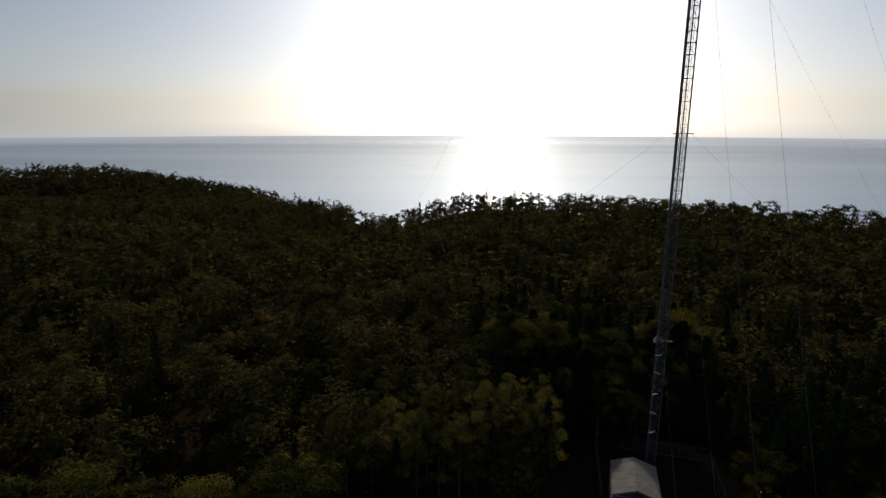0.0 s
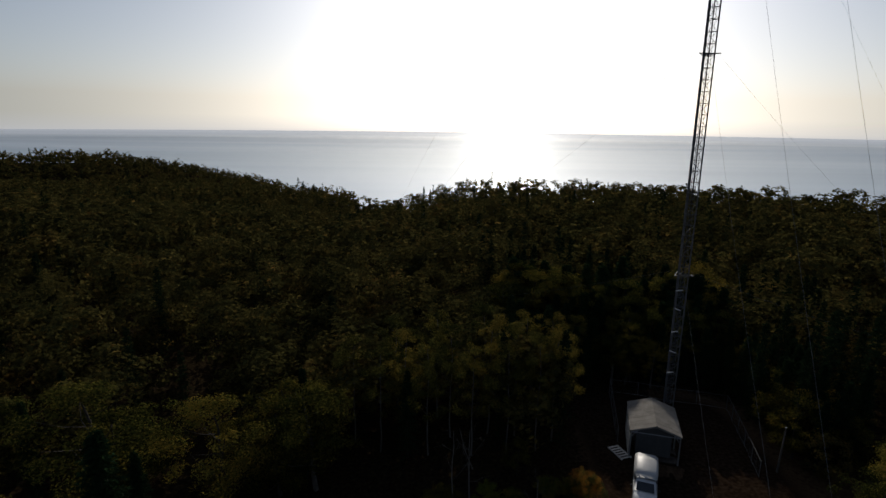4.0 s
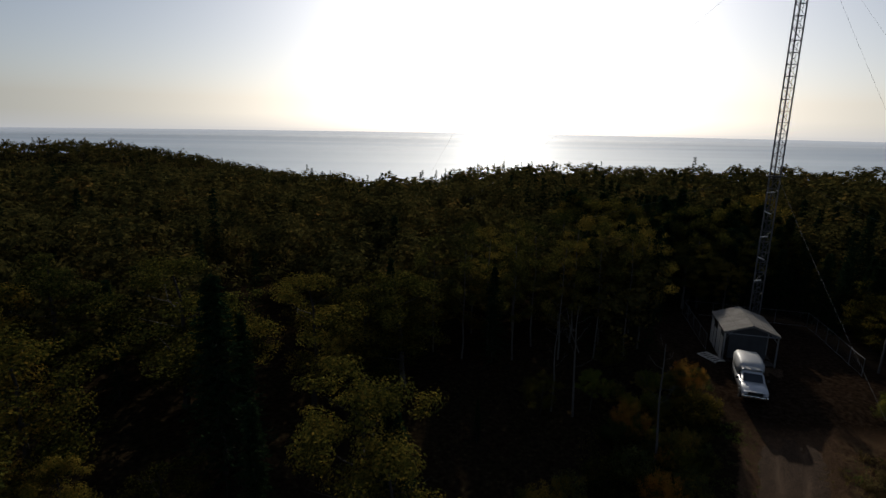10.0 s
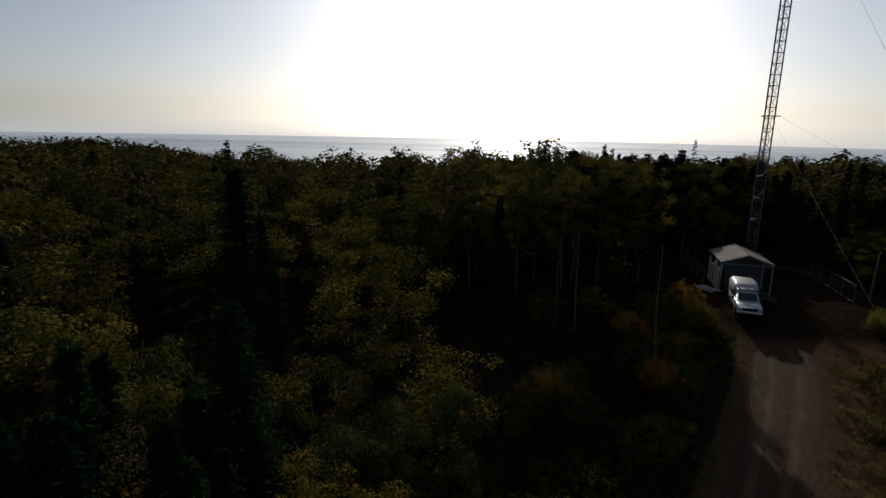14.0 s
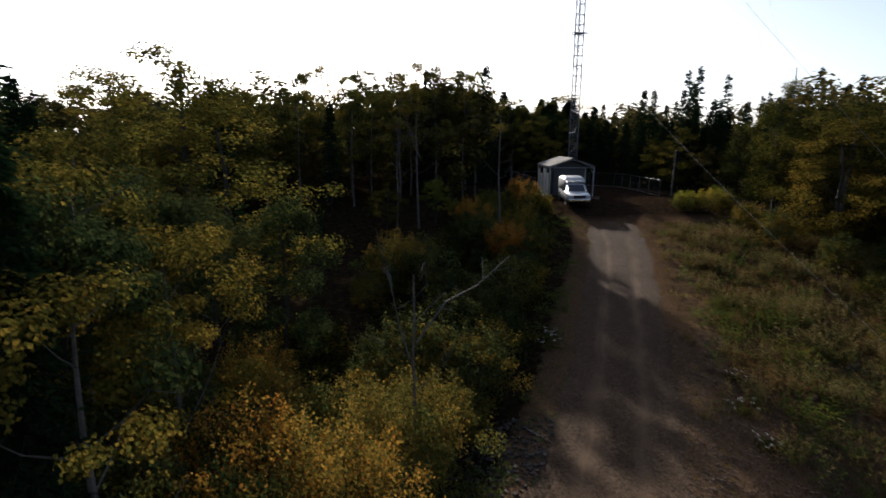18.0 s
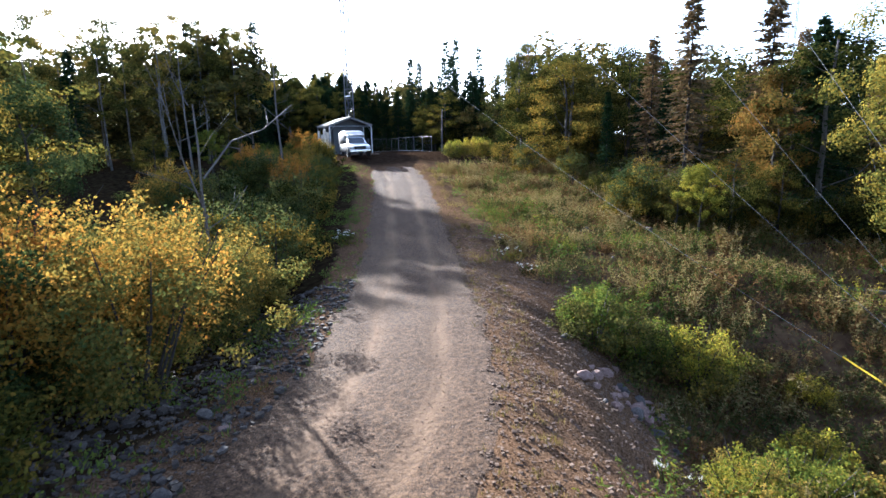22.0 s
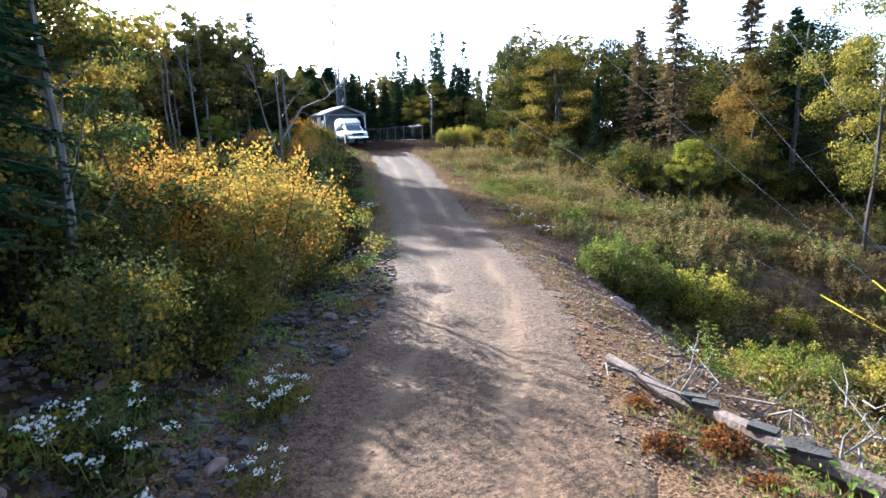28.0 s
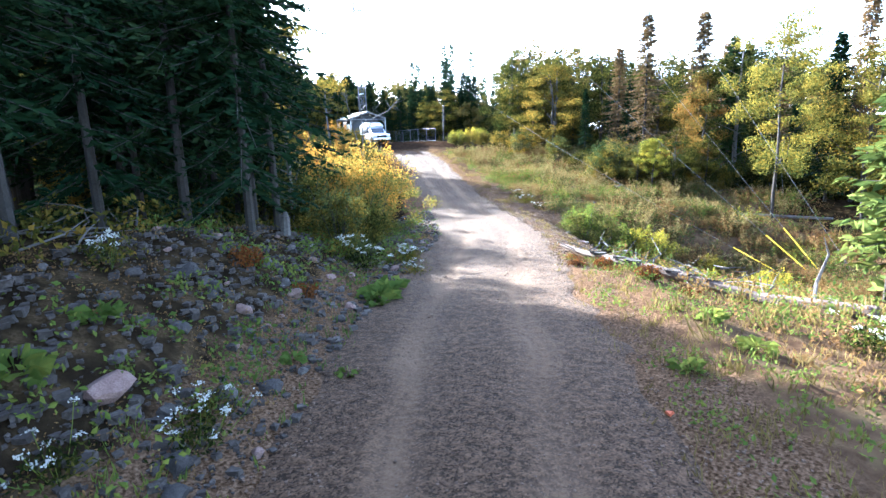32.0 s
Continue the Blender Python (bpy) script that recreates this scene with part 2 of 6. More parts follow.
def zones():
    """Ground: forest litter, meadow earth and gravel, blended by the masks on the mesh."""
    m = bpy.data.materials.new("ground")
    m.use_nodes = True
    n, l = m.node_tree.nodes, m.node_tree.links
    bsdf, pos = n["Principled BSDF"], n.new("ShaderNodeTexCoord")
    noises = []
    for s, d in ((0.35, 5), (3.0, 5), (28.0, 4)):
        t = n.new("ShaderNodeTexNoise")
        t.inputs["Scale"].default_value, t.inputs["Detail"].default_value = s, d
        l.new(pos.outputs["Object"], t.inputs["Vector"])
        noises.append(t.outputs["Fac"])

    def ramp(src, cols):
        r = n.new("ShaderNodeValToRGB")
        while len(r.color_ramp.elements) < len(cols):
            r.color_ramp.elements.new(0.5)
        for i, c in enumerate(cols):
            r.color_ramp.elements[i].position, r.color_ramp.elements[i].color = 0.32 + 0.36 * i / (len(cols) - 1), (*c, 1)
        l.new(src, r.inputs[0])
        return r.outputs[0]

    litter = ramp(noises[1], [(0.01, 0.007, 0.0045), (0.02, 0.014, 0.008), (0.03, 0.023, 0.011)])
    earth = ramp(noises[1], [(0.042, 0.025, 0.015), (0.078, 0.047, 0.026), (0.1, 0.072, 0.035)])
    pebble, tint = n.new("ShaderNodeTexVoronoi"), n.new("ShaderNodeSeparateColor")
    pebble.inputs["Scale"].default_value = 36
    l.new(pos.outputs["Object"], pebble.inputs["Vector"]), l.new(pebble.outputs["Color"], tint.inputs[0])
    both = n.new("ShaderNodeMath")
    both.operation, both.inputs[1].default_value = "MULTIPLY_ADD", 0.78
    low = n.new("ShaderNodeMath")
    low.operation, low.inputs[1].default_value = "MULTIPLY", 0.22
    l.new(tint.outputs[0], low.inputs[0]), l.new(noises[2], both.inputs[0]), l.new(low.outputs[0], both.inputs[2])
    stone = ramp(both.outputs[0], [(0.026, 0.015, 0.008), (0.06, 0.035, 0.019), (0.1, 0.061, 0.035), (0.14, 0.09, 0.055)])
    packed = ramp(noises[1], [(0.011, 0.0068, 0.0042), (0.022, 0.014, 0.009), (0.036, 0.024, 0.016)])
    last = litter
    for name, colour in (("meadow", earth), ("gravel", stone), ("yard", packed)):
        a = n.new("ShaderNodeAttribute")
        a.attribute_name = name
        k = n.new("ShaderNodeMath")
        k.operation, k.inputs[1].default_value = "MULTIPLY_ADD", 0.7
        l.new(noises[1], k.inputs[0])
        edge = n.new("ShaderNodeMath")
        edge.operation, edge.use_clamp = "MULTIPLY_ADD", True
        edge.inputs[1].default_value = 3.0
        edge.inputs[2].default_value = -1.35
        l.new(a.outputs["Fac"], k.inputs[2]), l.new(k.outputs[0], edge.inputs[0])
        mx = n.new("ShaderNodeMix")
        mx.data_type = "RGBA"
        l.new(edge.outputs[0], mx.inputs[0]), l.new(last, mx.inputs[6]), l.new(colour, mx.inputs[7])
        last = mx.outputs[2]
    l.new(last, bsdf.inputs["Base Color"])
    bsdf.inputs["Roughness"].default_value, bsdf.inputs["Specular IOR Level"].default_value = 1.0, 0.0
    b = n.new("ShaderNodeBump")
    b.inputs["Strength"].default_value, b.inputs["Distance"].default_value = 0.7, 0.05
    l.new(both.outputs[0], b.inputs["Height"]), l.new(b.outputs[0], bsdf.inputs["Normal"])
    return m


def road_material():
    m = bpy.data.materials.new("gravel_road")
    m.use_nodes = True
    n, l = m.node_tree.nodes, m.node_tree.links
    bsdf, pos = n["Principled BSDF"], n.new("ShaderNodeTexCoord")
    big, fine, vor = n.new("ShaderNodeTexNoise"), n.new("ShaderNodeTexNoise"), n.new("ShaderNodeTexVoronoi")
    big.inputs["Scale"].default_value, big.inputs["Detail"].default_value = 0.7, 5
    fine.inputs["Scale"].default_value, fine.inputs["Detail"].default_value = 9, 6
    vor.inputs["Scale"].default_value = 48
    for t in (big, fine, vor):
        l.new(pos.outputs["Object"], t.inputs["Vector"])
    rut = n.new("ShaderNodeAttribute")
    rut.attribute_name = "rut"
    coarse = n.new("ShaderNodeValToRGB")
    for i, (p, c) in enumerate(((0.34, (0.018, 0.0098, 0.005)), (0.68, (0.1, 0.059, 0.031)))):
        coarse.color_ramp.elements[i].position, coarse.color_ramp.elements[i].color = p, (*c, 1)
    sep = n.new("ShaderNodeMath")
    sep.operation, sep.inputs[1].default_value = "MULTIPLY_ADD", 0.65
    half = n.new("ShaderNodeMath")
    half.operation, half.inputs[1].default_value = "MULTIPLY", 0.35
    cell = n.new("ShaderNodeSeparateColor")
    l.new(vor.outputs["Color"], cell.inputs[0])
    l.new(cell.outputs[0], half.inputs[0]), l.new(fine.outputs["Fac"], sep.inputs[0]), l.new(half.outputs[0], sep.inputs[2])
    l.new(sep.outputs[0], coarse.inputs[0])
    dust = n.new("ShaderNodeValToRGB")
    for i, (p, c) in enumerate(((0.3, (0.1, 0.061, 0.034)), (0.7, (0.15, 0.096, 0.056)))):
        dust.color_ramp.elements[i].position, dust.color_ramp.elements[i].color = p, (*c, 1)
    l.new(big.outputs["Fac"], dust.inputs[0])
    across, along, way = n.new("ShaderNodeAttribute"), n.new("ShaderNodeAttribute"), n.new("ShaderNodeCombineXYZ")
    across.attribute_name, along.attribute_name = "across", "along"
    l.new(across.outputs["Fac"], way.inputs[0]), l.new(along.outputs["Fac"], way.inputs[1])
    streak = n.new("ShaderNodeTexNoise")
    streak.inputs["Scale"].default_value, streak.inputs["Detail"].default_value = 2.2, 3
    l.new(way.outputs[0], streak.inputs["Vector"])
    worn, lane = n.new("ShaderNodeMapRange"), n.new("ShaderNodeMath")
    worn.inputs["To Min"].default_value = 0.5
    worn.inputs["From Min"].default_value, worn.inputs["From Max"].default_value = 0.34, 0.66
    lane.operation = "MULTIPLY"
    l.new(streak.outputs["Fac"], worn.inputs[0]), l.new(worn.outputs[0], lane.inputs[0]), l.new(rut.outputs["Fac"], lane.inputs[1])
    mx = n.new("ShaderNodeMix")
    mx.data_type = "RGBA"
    l.new(lane.outputs[0], mx.inputs[0]), l.new(coarse.outputs[0], mx.inputs[6]), l.new(dust.outputs[0], mx.inputs[7])
    l.new(mx.outputs[2], bsdf.inputs["Base Color"])
    bsdf.inputs["Roughness"].default_value, bsdf.inputs["Specular IOR Level"].default_value = 0.95, 0.15
    b = n.new("ShaderNodeBump")
    b.inputs["Strength"].default_value, b.inputs["Distance"].default_value = 1.0, 0.06
    l.new(sep.outputs[0], b.inputs["Height"]), l.new(b.outputs[0], bsdf.inputs["Normal"])
    return m


def water_material():
    """Rippled lake: the water's own blue-grey and a soft share of mirrored sky."""
    m = bpy.data.materials.new("lake_water")
    m.use_nodes = True
    n, l = m.node_tree.nodes, m.node_tree.links
    n.remove(n["Principled BSDF"])
    body, shine, both, pos = n.new("ShaderNodeBsdfDiffuse"), n.new("ShaderNodeBsdfGlossy"), n.new("ShaderNodeMixShader"), n.new("ShaderNodeTexCoord")
    tone, calm = n.new("ShaderNodeValToRGB"), n.new("ShaderNodeTexNoise")
    calm.inputs["Scale"].default_value, calm.inputs["Detail"].default_value = 0.0025, 3
    for k, (at, c) in enumerate(((0.38, (0.17, 0.225, 0.3)), (0.62, (0.29, 0.34, 0.41)))):
        tone.color_ramp.elements[k].position, tone.color_ramp.elements[k].color = at, (*c, 1)
    stretch = n.new("ShaderNodeMapping")
    stretch.inputs["Scale"].default_value = (0.14, 1.0, 1.0)
    l.new(pos.outputs["Object"], stretch.inputs["Vector"])
    l.new(stretch.outputs[0], calm.inputs["Vector"]), l.new(calm.outputs["Fac"], tone.inputs[0]), l.new(tone.outputs[0], body.inputs["Color"])
    shine.inputs["Roughness"].default_value, shine.inputs["Color"].default_value = 0.15, (0.9, 0.95, 1, 1)
    both.inputs[0].default_value = 0.42
    last = None
    for s, d, k in ((0.012, 5, 2.2), (0.12, 4, 0.5)):
        t = n.new("ShaderNodeTexNoise")
        t.inputs["Scale"].default_value, t.inputs["Detail"].default_value = s, d
        l.new(pos.outputs["Object"], t.inputs["Vector"])
        b = n.new("ShaderNodeBump")
        b.inputs["Strength"].default_value, b.inputs["Distance"].default_value = 0.16, k
        l.new(t.outputs["Fac"], b.inputs["Height"])
        if last:
            l.new(last, b.inputs["Normal"])
        last = b.outputs[0]
    l.new(last, shine.inputs["Normal"])
    l.new(body.outputs[0], both.inputs[1]), l.new(shine.outputs[0], both.inputs[2]), l.new(both.outputs[0], n["Material Output"].inputs["Surface"])
    return m


M_GROUND, M_ROAD, M_WATER = zones(), road_material(), water_material()

# ---- mesh helpers ----


class Build:
    """Gathers vertices and faces, then makes one mesh."""

    def __init__(self):
        self.v, self.f, self.n = [], [], 0

    def add(self, v, f):
        self.v.append(np.asarray(v, float).reshape(-1, 3))
        self.f.append(np.asarray(f, int).reshape(-1, 4) + self.n)
        self.n += len(self.v[-1])
        return self

    def tube(self, pts, radii, sides=6, caps=True):
        p = np.asarray(pts, float)
        r = np.broadcast_to(np.asarray(radii, float), (len(p),))
        d = np.gradient(p, axis=0)
        d /= np.linalg.norm(d, axis=1)[:, None] + 1e-9
        ref = np.array([0, 0, 1.0]) if abs(d[:, 2]).mean() < 0.8 else np.array([1.0, 0, 0])
        a = np.cross(d, ref)
        a /= np.linalg.norm(a, axis=1)[:, None] + 1e-9
        b = np.cross(d, a)
        w = np.linspace(0, 2 * np.pi, sides, endpoint=False)
        v = p[:, None] + r[:, None, None] * (np.cos(w)[None, :, None] * a[:, None] + np.sin(w)[None, :, None] * b[:, None])
        f = [(i * sides + j, i * sides + (j + 1) % sides, (i + 1) * sides + (j + 1) % sides, (i + 1) * sides + j) for i in range(len(p) - 1) for j in range(sides)]
        base = self.n
        self.add(v, f)
        if caps and sides in (4, 6, 8, 12):
            for o in (0, (len(p) - 1) * sides):
                ring = [o + k for k in range(sides)]
                quads = [(ring[0], ring[k], ring[k + 1], ring[k + 2]) for k in range(1, sides - 1, 2)]
                self.f.append(np.array(quads, int) + base)
        return self

    def cards(self, c, way, length, width, rng, sag=0.12, facing=False):
        """Leaf-shaped pieces: root, two shoulders, tip. facing: way is the leaf's normal."""
        c, way = np.asarray(c, float), np.asarray(way, float)
        if facing:
            norm = way / (np.linalg.norm(way, axis=1)[:, None] + 1e-9)
            way = np.cross(norm, rng.normal(size=way.shape))
        way = way / (np.linalg.norm(way, axis=1)[:, None] + 1e-9)
        side = np.cross(way, norm if facing else rng.normal(size=way.shape))
        side /= np.linalg.norm(side, axis=1)[:, None] + 1e-9
        up = np.cross(way, side)
        length, width = np.broadcast_to(length, (len(c),))[:, None], np.broadcast_to(width, (len(c),))[:, None]
        mid = c + way * length * 0.45 + up * length * sag
        v = np.stack([c, mid + side * width * 0.5, c + way * length, mid - side * width * 0.5], 1)
        return self.add(v, np.arange(4 * len(c)).reshape(-1, 4))

    def box(self, lo, hi, m=None):
        (x0, y0, z0), (x1, y1, z1) = lo, hi
        v = np.array([(x0, y0, z0), (x1, y0, z0), (x1, y1, z0), (x0, y1, z0), (x0, y0, z1), (x1, y0, z1), (x1, y1, z1), (x0, y1, z1)], float)
        if m is not None:
            v = np.array([tuple(m @ Vector(p)) for p in v])
        return self.add(v, [(0, 3, 2, 1), (4, 5, 6, 7), (0, 1, 5, 4), (1, 2, 6, 5), (2, 3, 7, 6), (3, 0, 4, 7)])

    def mesh(self, name, mat, smooth=False):
        me = bpy.data.meshes.new(name)
        me.from_pydata(np.concatenate(self.v), [], np.concatenate(self.f))
        me.materials.append(mat)
        if smooth:
            me.polygons.foreach_set("use_smooth", np.ones(len(me.polygons), bool))
        me.update()
        return me


def part(name, build, mat, parent, label="", smooth=False):
    ob = new(name, build if isinstance(build, bpy.types.Mesh) else build.mesh(name, mat, smooth))
    ob.parent = parent
    return tagged(ob, label)


def bevelled(name, lo, hi, mat, width=0.02, segments=2):
    bm = bmesh.new()
    bmesh.ops.create_cube(bm, size=1)
    for v in bm.verts:
        v.co = Vector([lo[i] + (v.co[i] + 0.5) * (hi[i] - lo[i]) for i in range(3)])
    bmesh.ops.bevel(bm, geom=bm.edges[:], offset=width, segments=segments, affect="EDGES", profile=0.6)
    me = bpy.data.meshes.new(name)
    bm.to_mesh(me)
    bm.free()
    me.materials.append(mat)
    return me


def sm(a, b, x):
    t = np.clip((np.asarray(x, float) - a) / (b - a), 0, 1)
    return t * t * (3 - 2 * t)


# ---- the lie of the land ----
ROAD = np.array([(-60, -44, 0.6), (-40, -27, 0.1), (-24, -12.6, -0.5), (-17, -6.1, -0.65), (-13.9, -3.0, -0.75), (-9.3, 0.95, -1.15), (-5.0, 4.7, -1.5),
                 (-1.0, 9.8, -1.65), (2.3, 14.2, -1.65), (8.0, 22.5, -0.95), (12.8, 29.5, 0.0), (16.3, 36.0, 0.9), (18.2, 42.0, 1.5), (19.5, 46.5, 1.8)])
_s = np.concatenate([[0], np.cumsum(np.linalg.norm(np.diff(ROAD[:, :2], axis=0), axis=1))])
_u = np.linspace(0, _s[-1], 420)


def _smooth(k):
    y = np.interp(_u, _s, ROAD[:, k])
    w = np.hanning(25)
    return np.convolve(np.pad(y, 12, mode="edge"), w / w.sum(), "valid")


LINE = np.stack([_smooth(k) for k in range(3)], 1)
TANG = np.gradient(LINE[:, :2], axis=0)
TANG /= np.linalg.norm(TANG, axis=1)[:, None]


def by_road(x, y):
    """Signed distance to the right of the road's middle, the road's height there, and the index along it."""
    p = np.stack([np.ravel(x), np.ravel(y)], 1).astype(float)
    i = np.empty(len(p), int)
    for k in range(0, len(p), 20000):
        q = p[k:k + 20000]
        i[k:k + 20000] = np.argmin(((q[:, None, :] - LINE[None, ::2, :2]) ** 2).sum(2), 1) * 2
    o = p - LINE[i, :2]
    d = o[:, 0] * TANG[i, 1] - o[:, 1] * TANG[i, 0]
    far = np.hypot(o[:, 0], o[:, 1])
    d = np.where(d >= 0, far, -far)
    return d.reshape(np.shape(x)), LINE[i, 2].reshape(np.shape(x)), i.reshape(np.shape(x))


def ripple(x, y, k):
    return np.sin(x * k + 1.3) * np.cos(y * k * 1.17 + 0.4) + 0.5 * np.sin(x * k * 2.3 + y * k * 1.9)


def land(x, y):
    """The wide land: a forested plateau that drops to the lake behind a ridge, and a headland."""
    x, y = np.asarray(x, float), np.asarray(y, float)
    q = y + 0.95 * np.maximum(0, x - 60)
    g = 0.8 - 9 * sm(75, 300, q) + 5 * sm(60, 150, x) - 11 * sm(35, -70, x) * sm(150, 310, y) - 46 * sm(312, 500, q - 62 * sm(-20, -90, x))
    g = g - 6.5 * np.exp(-((x + 50) / 42.0) ** 2) * sm(100, 260, y)
    hill = -50 + np.interp(x, [-335, -240, -185, -130, -95], [40, 28, 15, 7, 0]) * np.exp(-((y - 530) / 95.0) ** 2) + 16 * sm(-110, -300, x) * np.exp(-((y - 400) / 90.0) ** 2)
    g = g - 6.0 * sm(8, 30, x) * np.exp(-((y - 0) / 15.0) ** 2)
    g = np.maximum(g, hill) + 0.6 * ripple(x, y, 0.05) * sm(40, 90, np.hypot(x, y))
    return g


def ground(x, y):
    d, rz, i = by_road(x, y)
    x, y = np.asarray(x, float), np.asarray(y, float)
    along = LINE[i, 1]
    dip = 3.3 * np.exp(-((along - 6.0) / 4.6) ** 2) + 0.4
    right = rz - dip * sm(2.0, 8.6, d) + 0.3 * dip * sm(10.5, 19.0, d) - 3.0 * np.exp(-((along + 2.0) / 4.0) ** 2) * sm(7.0, 14.0, d)
    left = rz - 0.7 * np.exp(-((along - 9.0) / 8.0) ** 2) * sm(1.9, 5.0, -d) + 1.65 * np.exp(-((along + 4.0) / 6.5) ** 2) * sm(1.9, 5.5, -d)
    near = np.where(d > 0, right, left)
    yard = np.exp(-(((x - 22) / 11.0) ** 4 + ((y - 48) / 12.0) ** 4))
    near = near + np.interp(y, [30, 44], [0, 1]) * yard * (1.75 - near)
    w = sm(14, 34, np.abs(d))
    z = near * (1 - w) + land(x, y) * w
    bump = 0.07 * ripple(x, y, 1.1) + 0.04 * ripple(x + 3, y, 2.9)
    return z + bump * sm(2.0, 3.2, np.abs(d)) * (1 - 0.7 * yard) - 0.07 * (1 - sm(1.6, 2.1, np.abs(d)))


def gz(x, y):
    return float(ground(np.array([x]), np.array([y]))[0])


def axis(lo, hi, step, far_lo, far_hi, grow=1.16):
    mid = list(np.arange(lo, hi, step))
    a, s = lo, step
    while a > far_lo:
        s = min(s * grow, 90)
        a -= s
        mid.insert(0, a)
    a, s = mid[-1], step
    while a < far_hi:
        s = min(s * grow, 90)
        a += s
        mid.append(a)
    return np.array(mid)


def make_ground():
    xs, ys = axis(-26, 32, 0.33, -2400, 2400), axis(-16, 52, 0.33, -2400, 2400)
    gx, gy = np.meshgrid(xs, ys)
    z = ground(gx, gy)
    v = np.stack([gx, gy, z], 2).reshape(-1, 3)
    nx, ny = len(xs), len(ys)
    a = (np.arange(ny - 1)[:, None] * nx + np.arange(nx - 1)[None]).ravel()
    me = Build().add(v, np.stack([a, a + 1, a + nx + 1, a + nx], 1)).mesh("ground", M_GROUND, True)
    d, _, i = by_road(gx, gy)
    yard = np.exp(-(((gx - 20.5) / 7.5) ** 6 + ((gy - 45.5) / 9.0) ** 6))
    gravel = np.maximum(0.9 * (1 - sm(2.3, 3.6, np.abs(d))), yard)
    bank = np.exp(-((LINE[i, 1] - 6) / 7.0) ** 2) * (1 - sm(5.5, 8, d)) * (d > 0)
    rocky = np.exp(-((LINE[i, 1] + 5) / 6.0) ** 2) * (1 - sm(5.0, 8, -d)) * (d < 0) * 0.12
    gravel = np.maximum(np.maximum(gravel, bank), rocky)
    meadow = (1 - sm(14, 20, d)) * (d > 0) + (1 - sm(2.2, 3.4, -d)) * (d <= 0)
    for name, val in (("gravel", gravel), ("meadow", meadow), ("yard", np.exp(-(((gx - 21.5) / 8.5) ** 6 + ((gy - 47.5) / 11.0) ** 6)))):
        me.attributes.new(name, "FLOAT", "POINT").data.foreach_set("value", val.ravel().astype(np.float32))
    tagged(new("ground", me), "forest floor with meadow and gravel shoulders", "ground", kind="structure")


def make_road():
    cross = np.linspace(-2.5, 2.5, 41)
    rng = np.random.default_rng(5)
    idx = np.arange(0, len(LINE))
    n = len(idx)
    wob = 1 + 0.06 * np.sin(idx * 0.31) + 0.05 * np.sin(idx * 0.83 + 1)
    off = cross[None] * wob[:, None]
    nrm = np.stack([TANG[:, 1], -TANG[:, 0]], 1)
    px, py = LINE[idx, 0, None] + nrm[idx, 0, None] * off, LINE[idx, 1, None] + nrm[idx, 1, None] * off
    rut = np.exp(-((np.abs(cross) - 0.8) / 0.24) ** 2)
    z = LINE[idx, 2, None] + (0.03 * (1 - (cross / 2.0) ** 2) - 0.045 * rut)[None] - 0.25 * sm(1.95, 2.5, np.abs(cross))[None]
    z = z + rng.normal(0, 0.006, z.shape) + 0.012 * ripple(px, py, 2.2)
    v = np.stack([px, py, z], 2).reshape(-1, 3)
    k = len(cross)
    a = (np.arange(n - 1)[:, None] * k + np.arange(k - 1)[None]).ravel()
    me = Build().add(v, np.stack([a, a + 1, a + k + 1, a + k], 1)).mesh("road", M_ROAD, True)
    val = np.clip(rut[None] * (0.8 + 0.25 * np.sin(px * 1.3 + py * 0.9)), 0, 1)
    me.attributes.new("rut", "FLOAT", "POINT").data.foreach_set("value", val.ravel().astype(np.float32))
    for name, val in (("across", np.broadcast_to(2.4 * cross[None], px.shape)), ("along", np.broadcast_to(idx[:, None] * 0.015, px.shape))):
        me.attributes.new(name, "FLOAT", "POINT").data.foreach_set("value", np.ascontiguousarray(val).ravel().astype(np.float32))
    tagged(new("road", me), "dusty gravel road with two pale wheel ruts", "road", kind="structure")


def make_lake():
    r = np.array([0, 300, 700, 1400, 2600, 4700.0])
    w = np.linspace(0, 2 * np.pi, 96, endpoint=False)
    v = np.stack([r[:, None] * np.cos(w), r[:, None] * np.sin(w), np.full((len(r), 96), -38.0)], 2)
    f = [(i * 96 + j, (i + 1) * 96 + j, (i + 1) * 96 + (j + 1) % 96, i * 96 + (j + 1) % 96) for i in range(len(r) - 1) for j in range(96)]
    tagged(new("water", Build().add(v, f).mesh("water", M_WATER, True)), "wide calm grey-blue lake reflecting the sun", "lake", kind="structure")


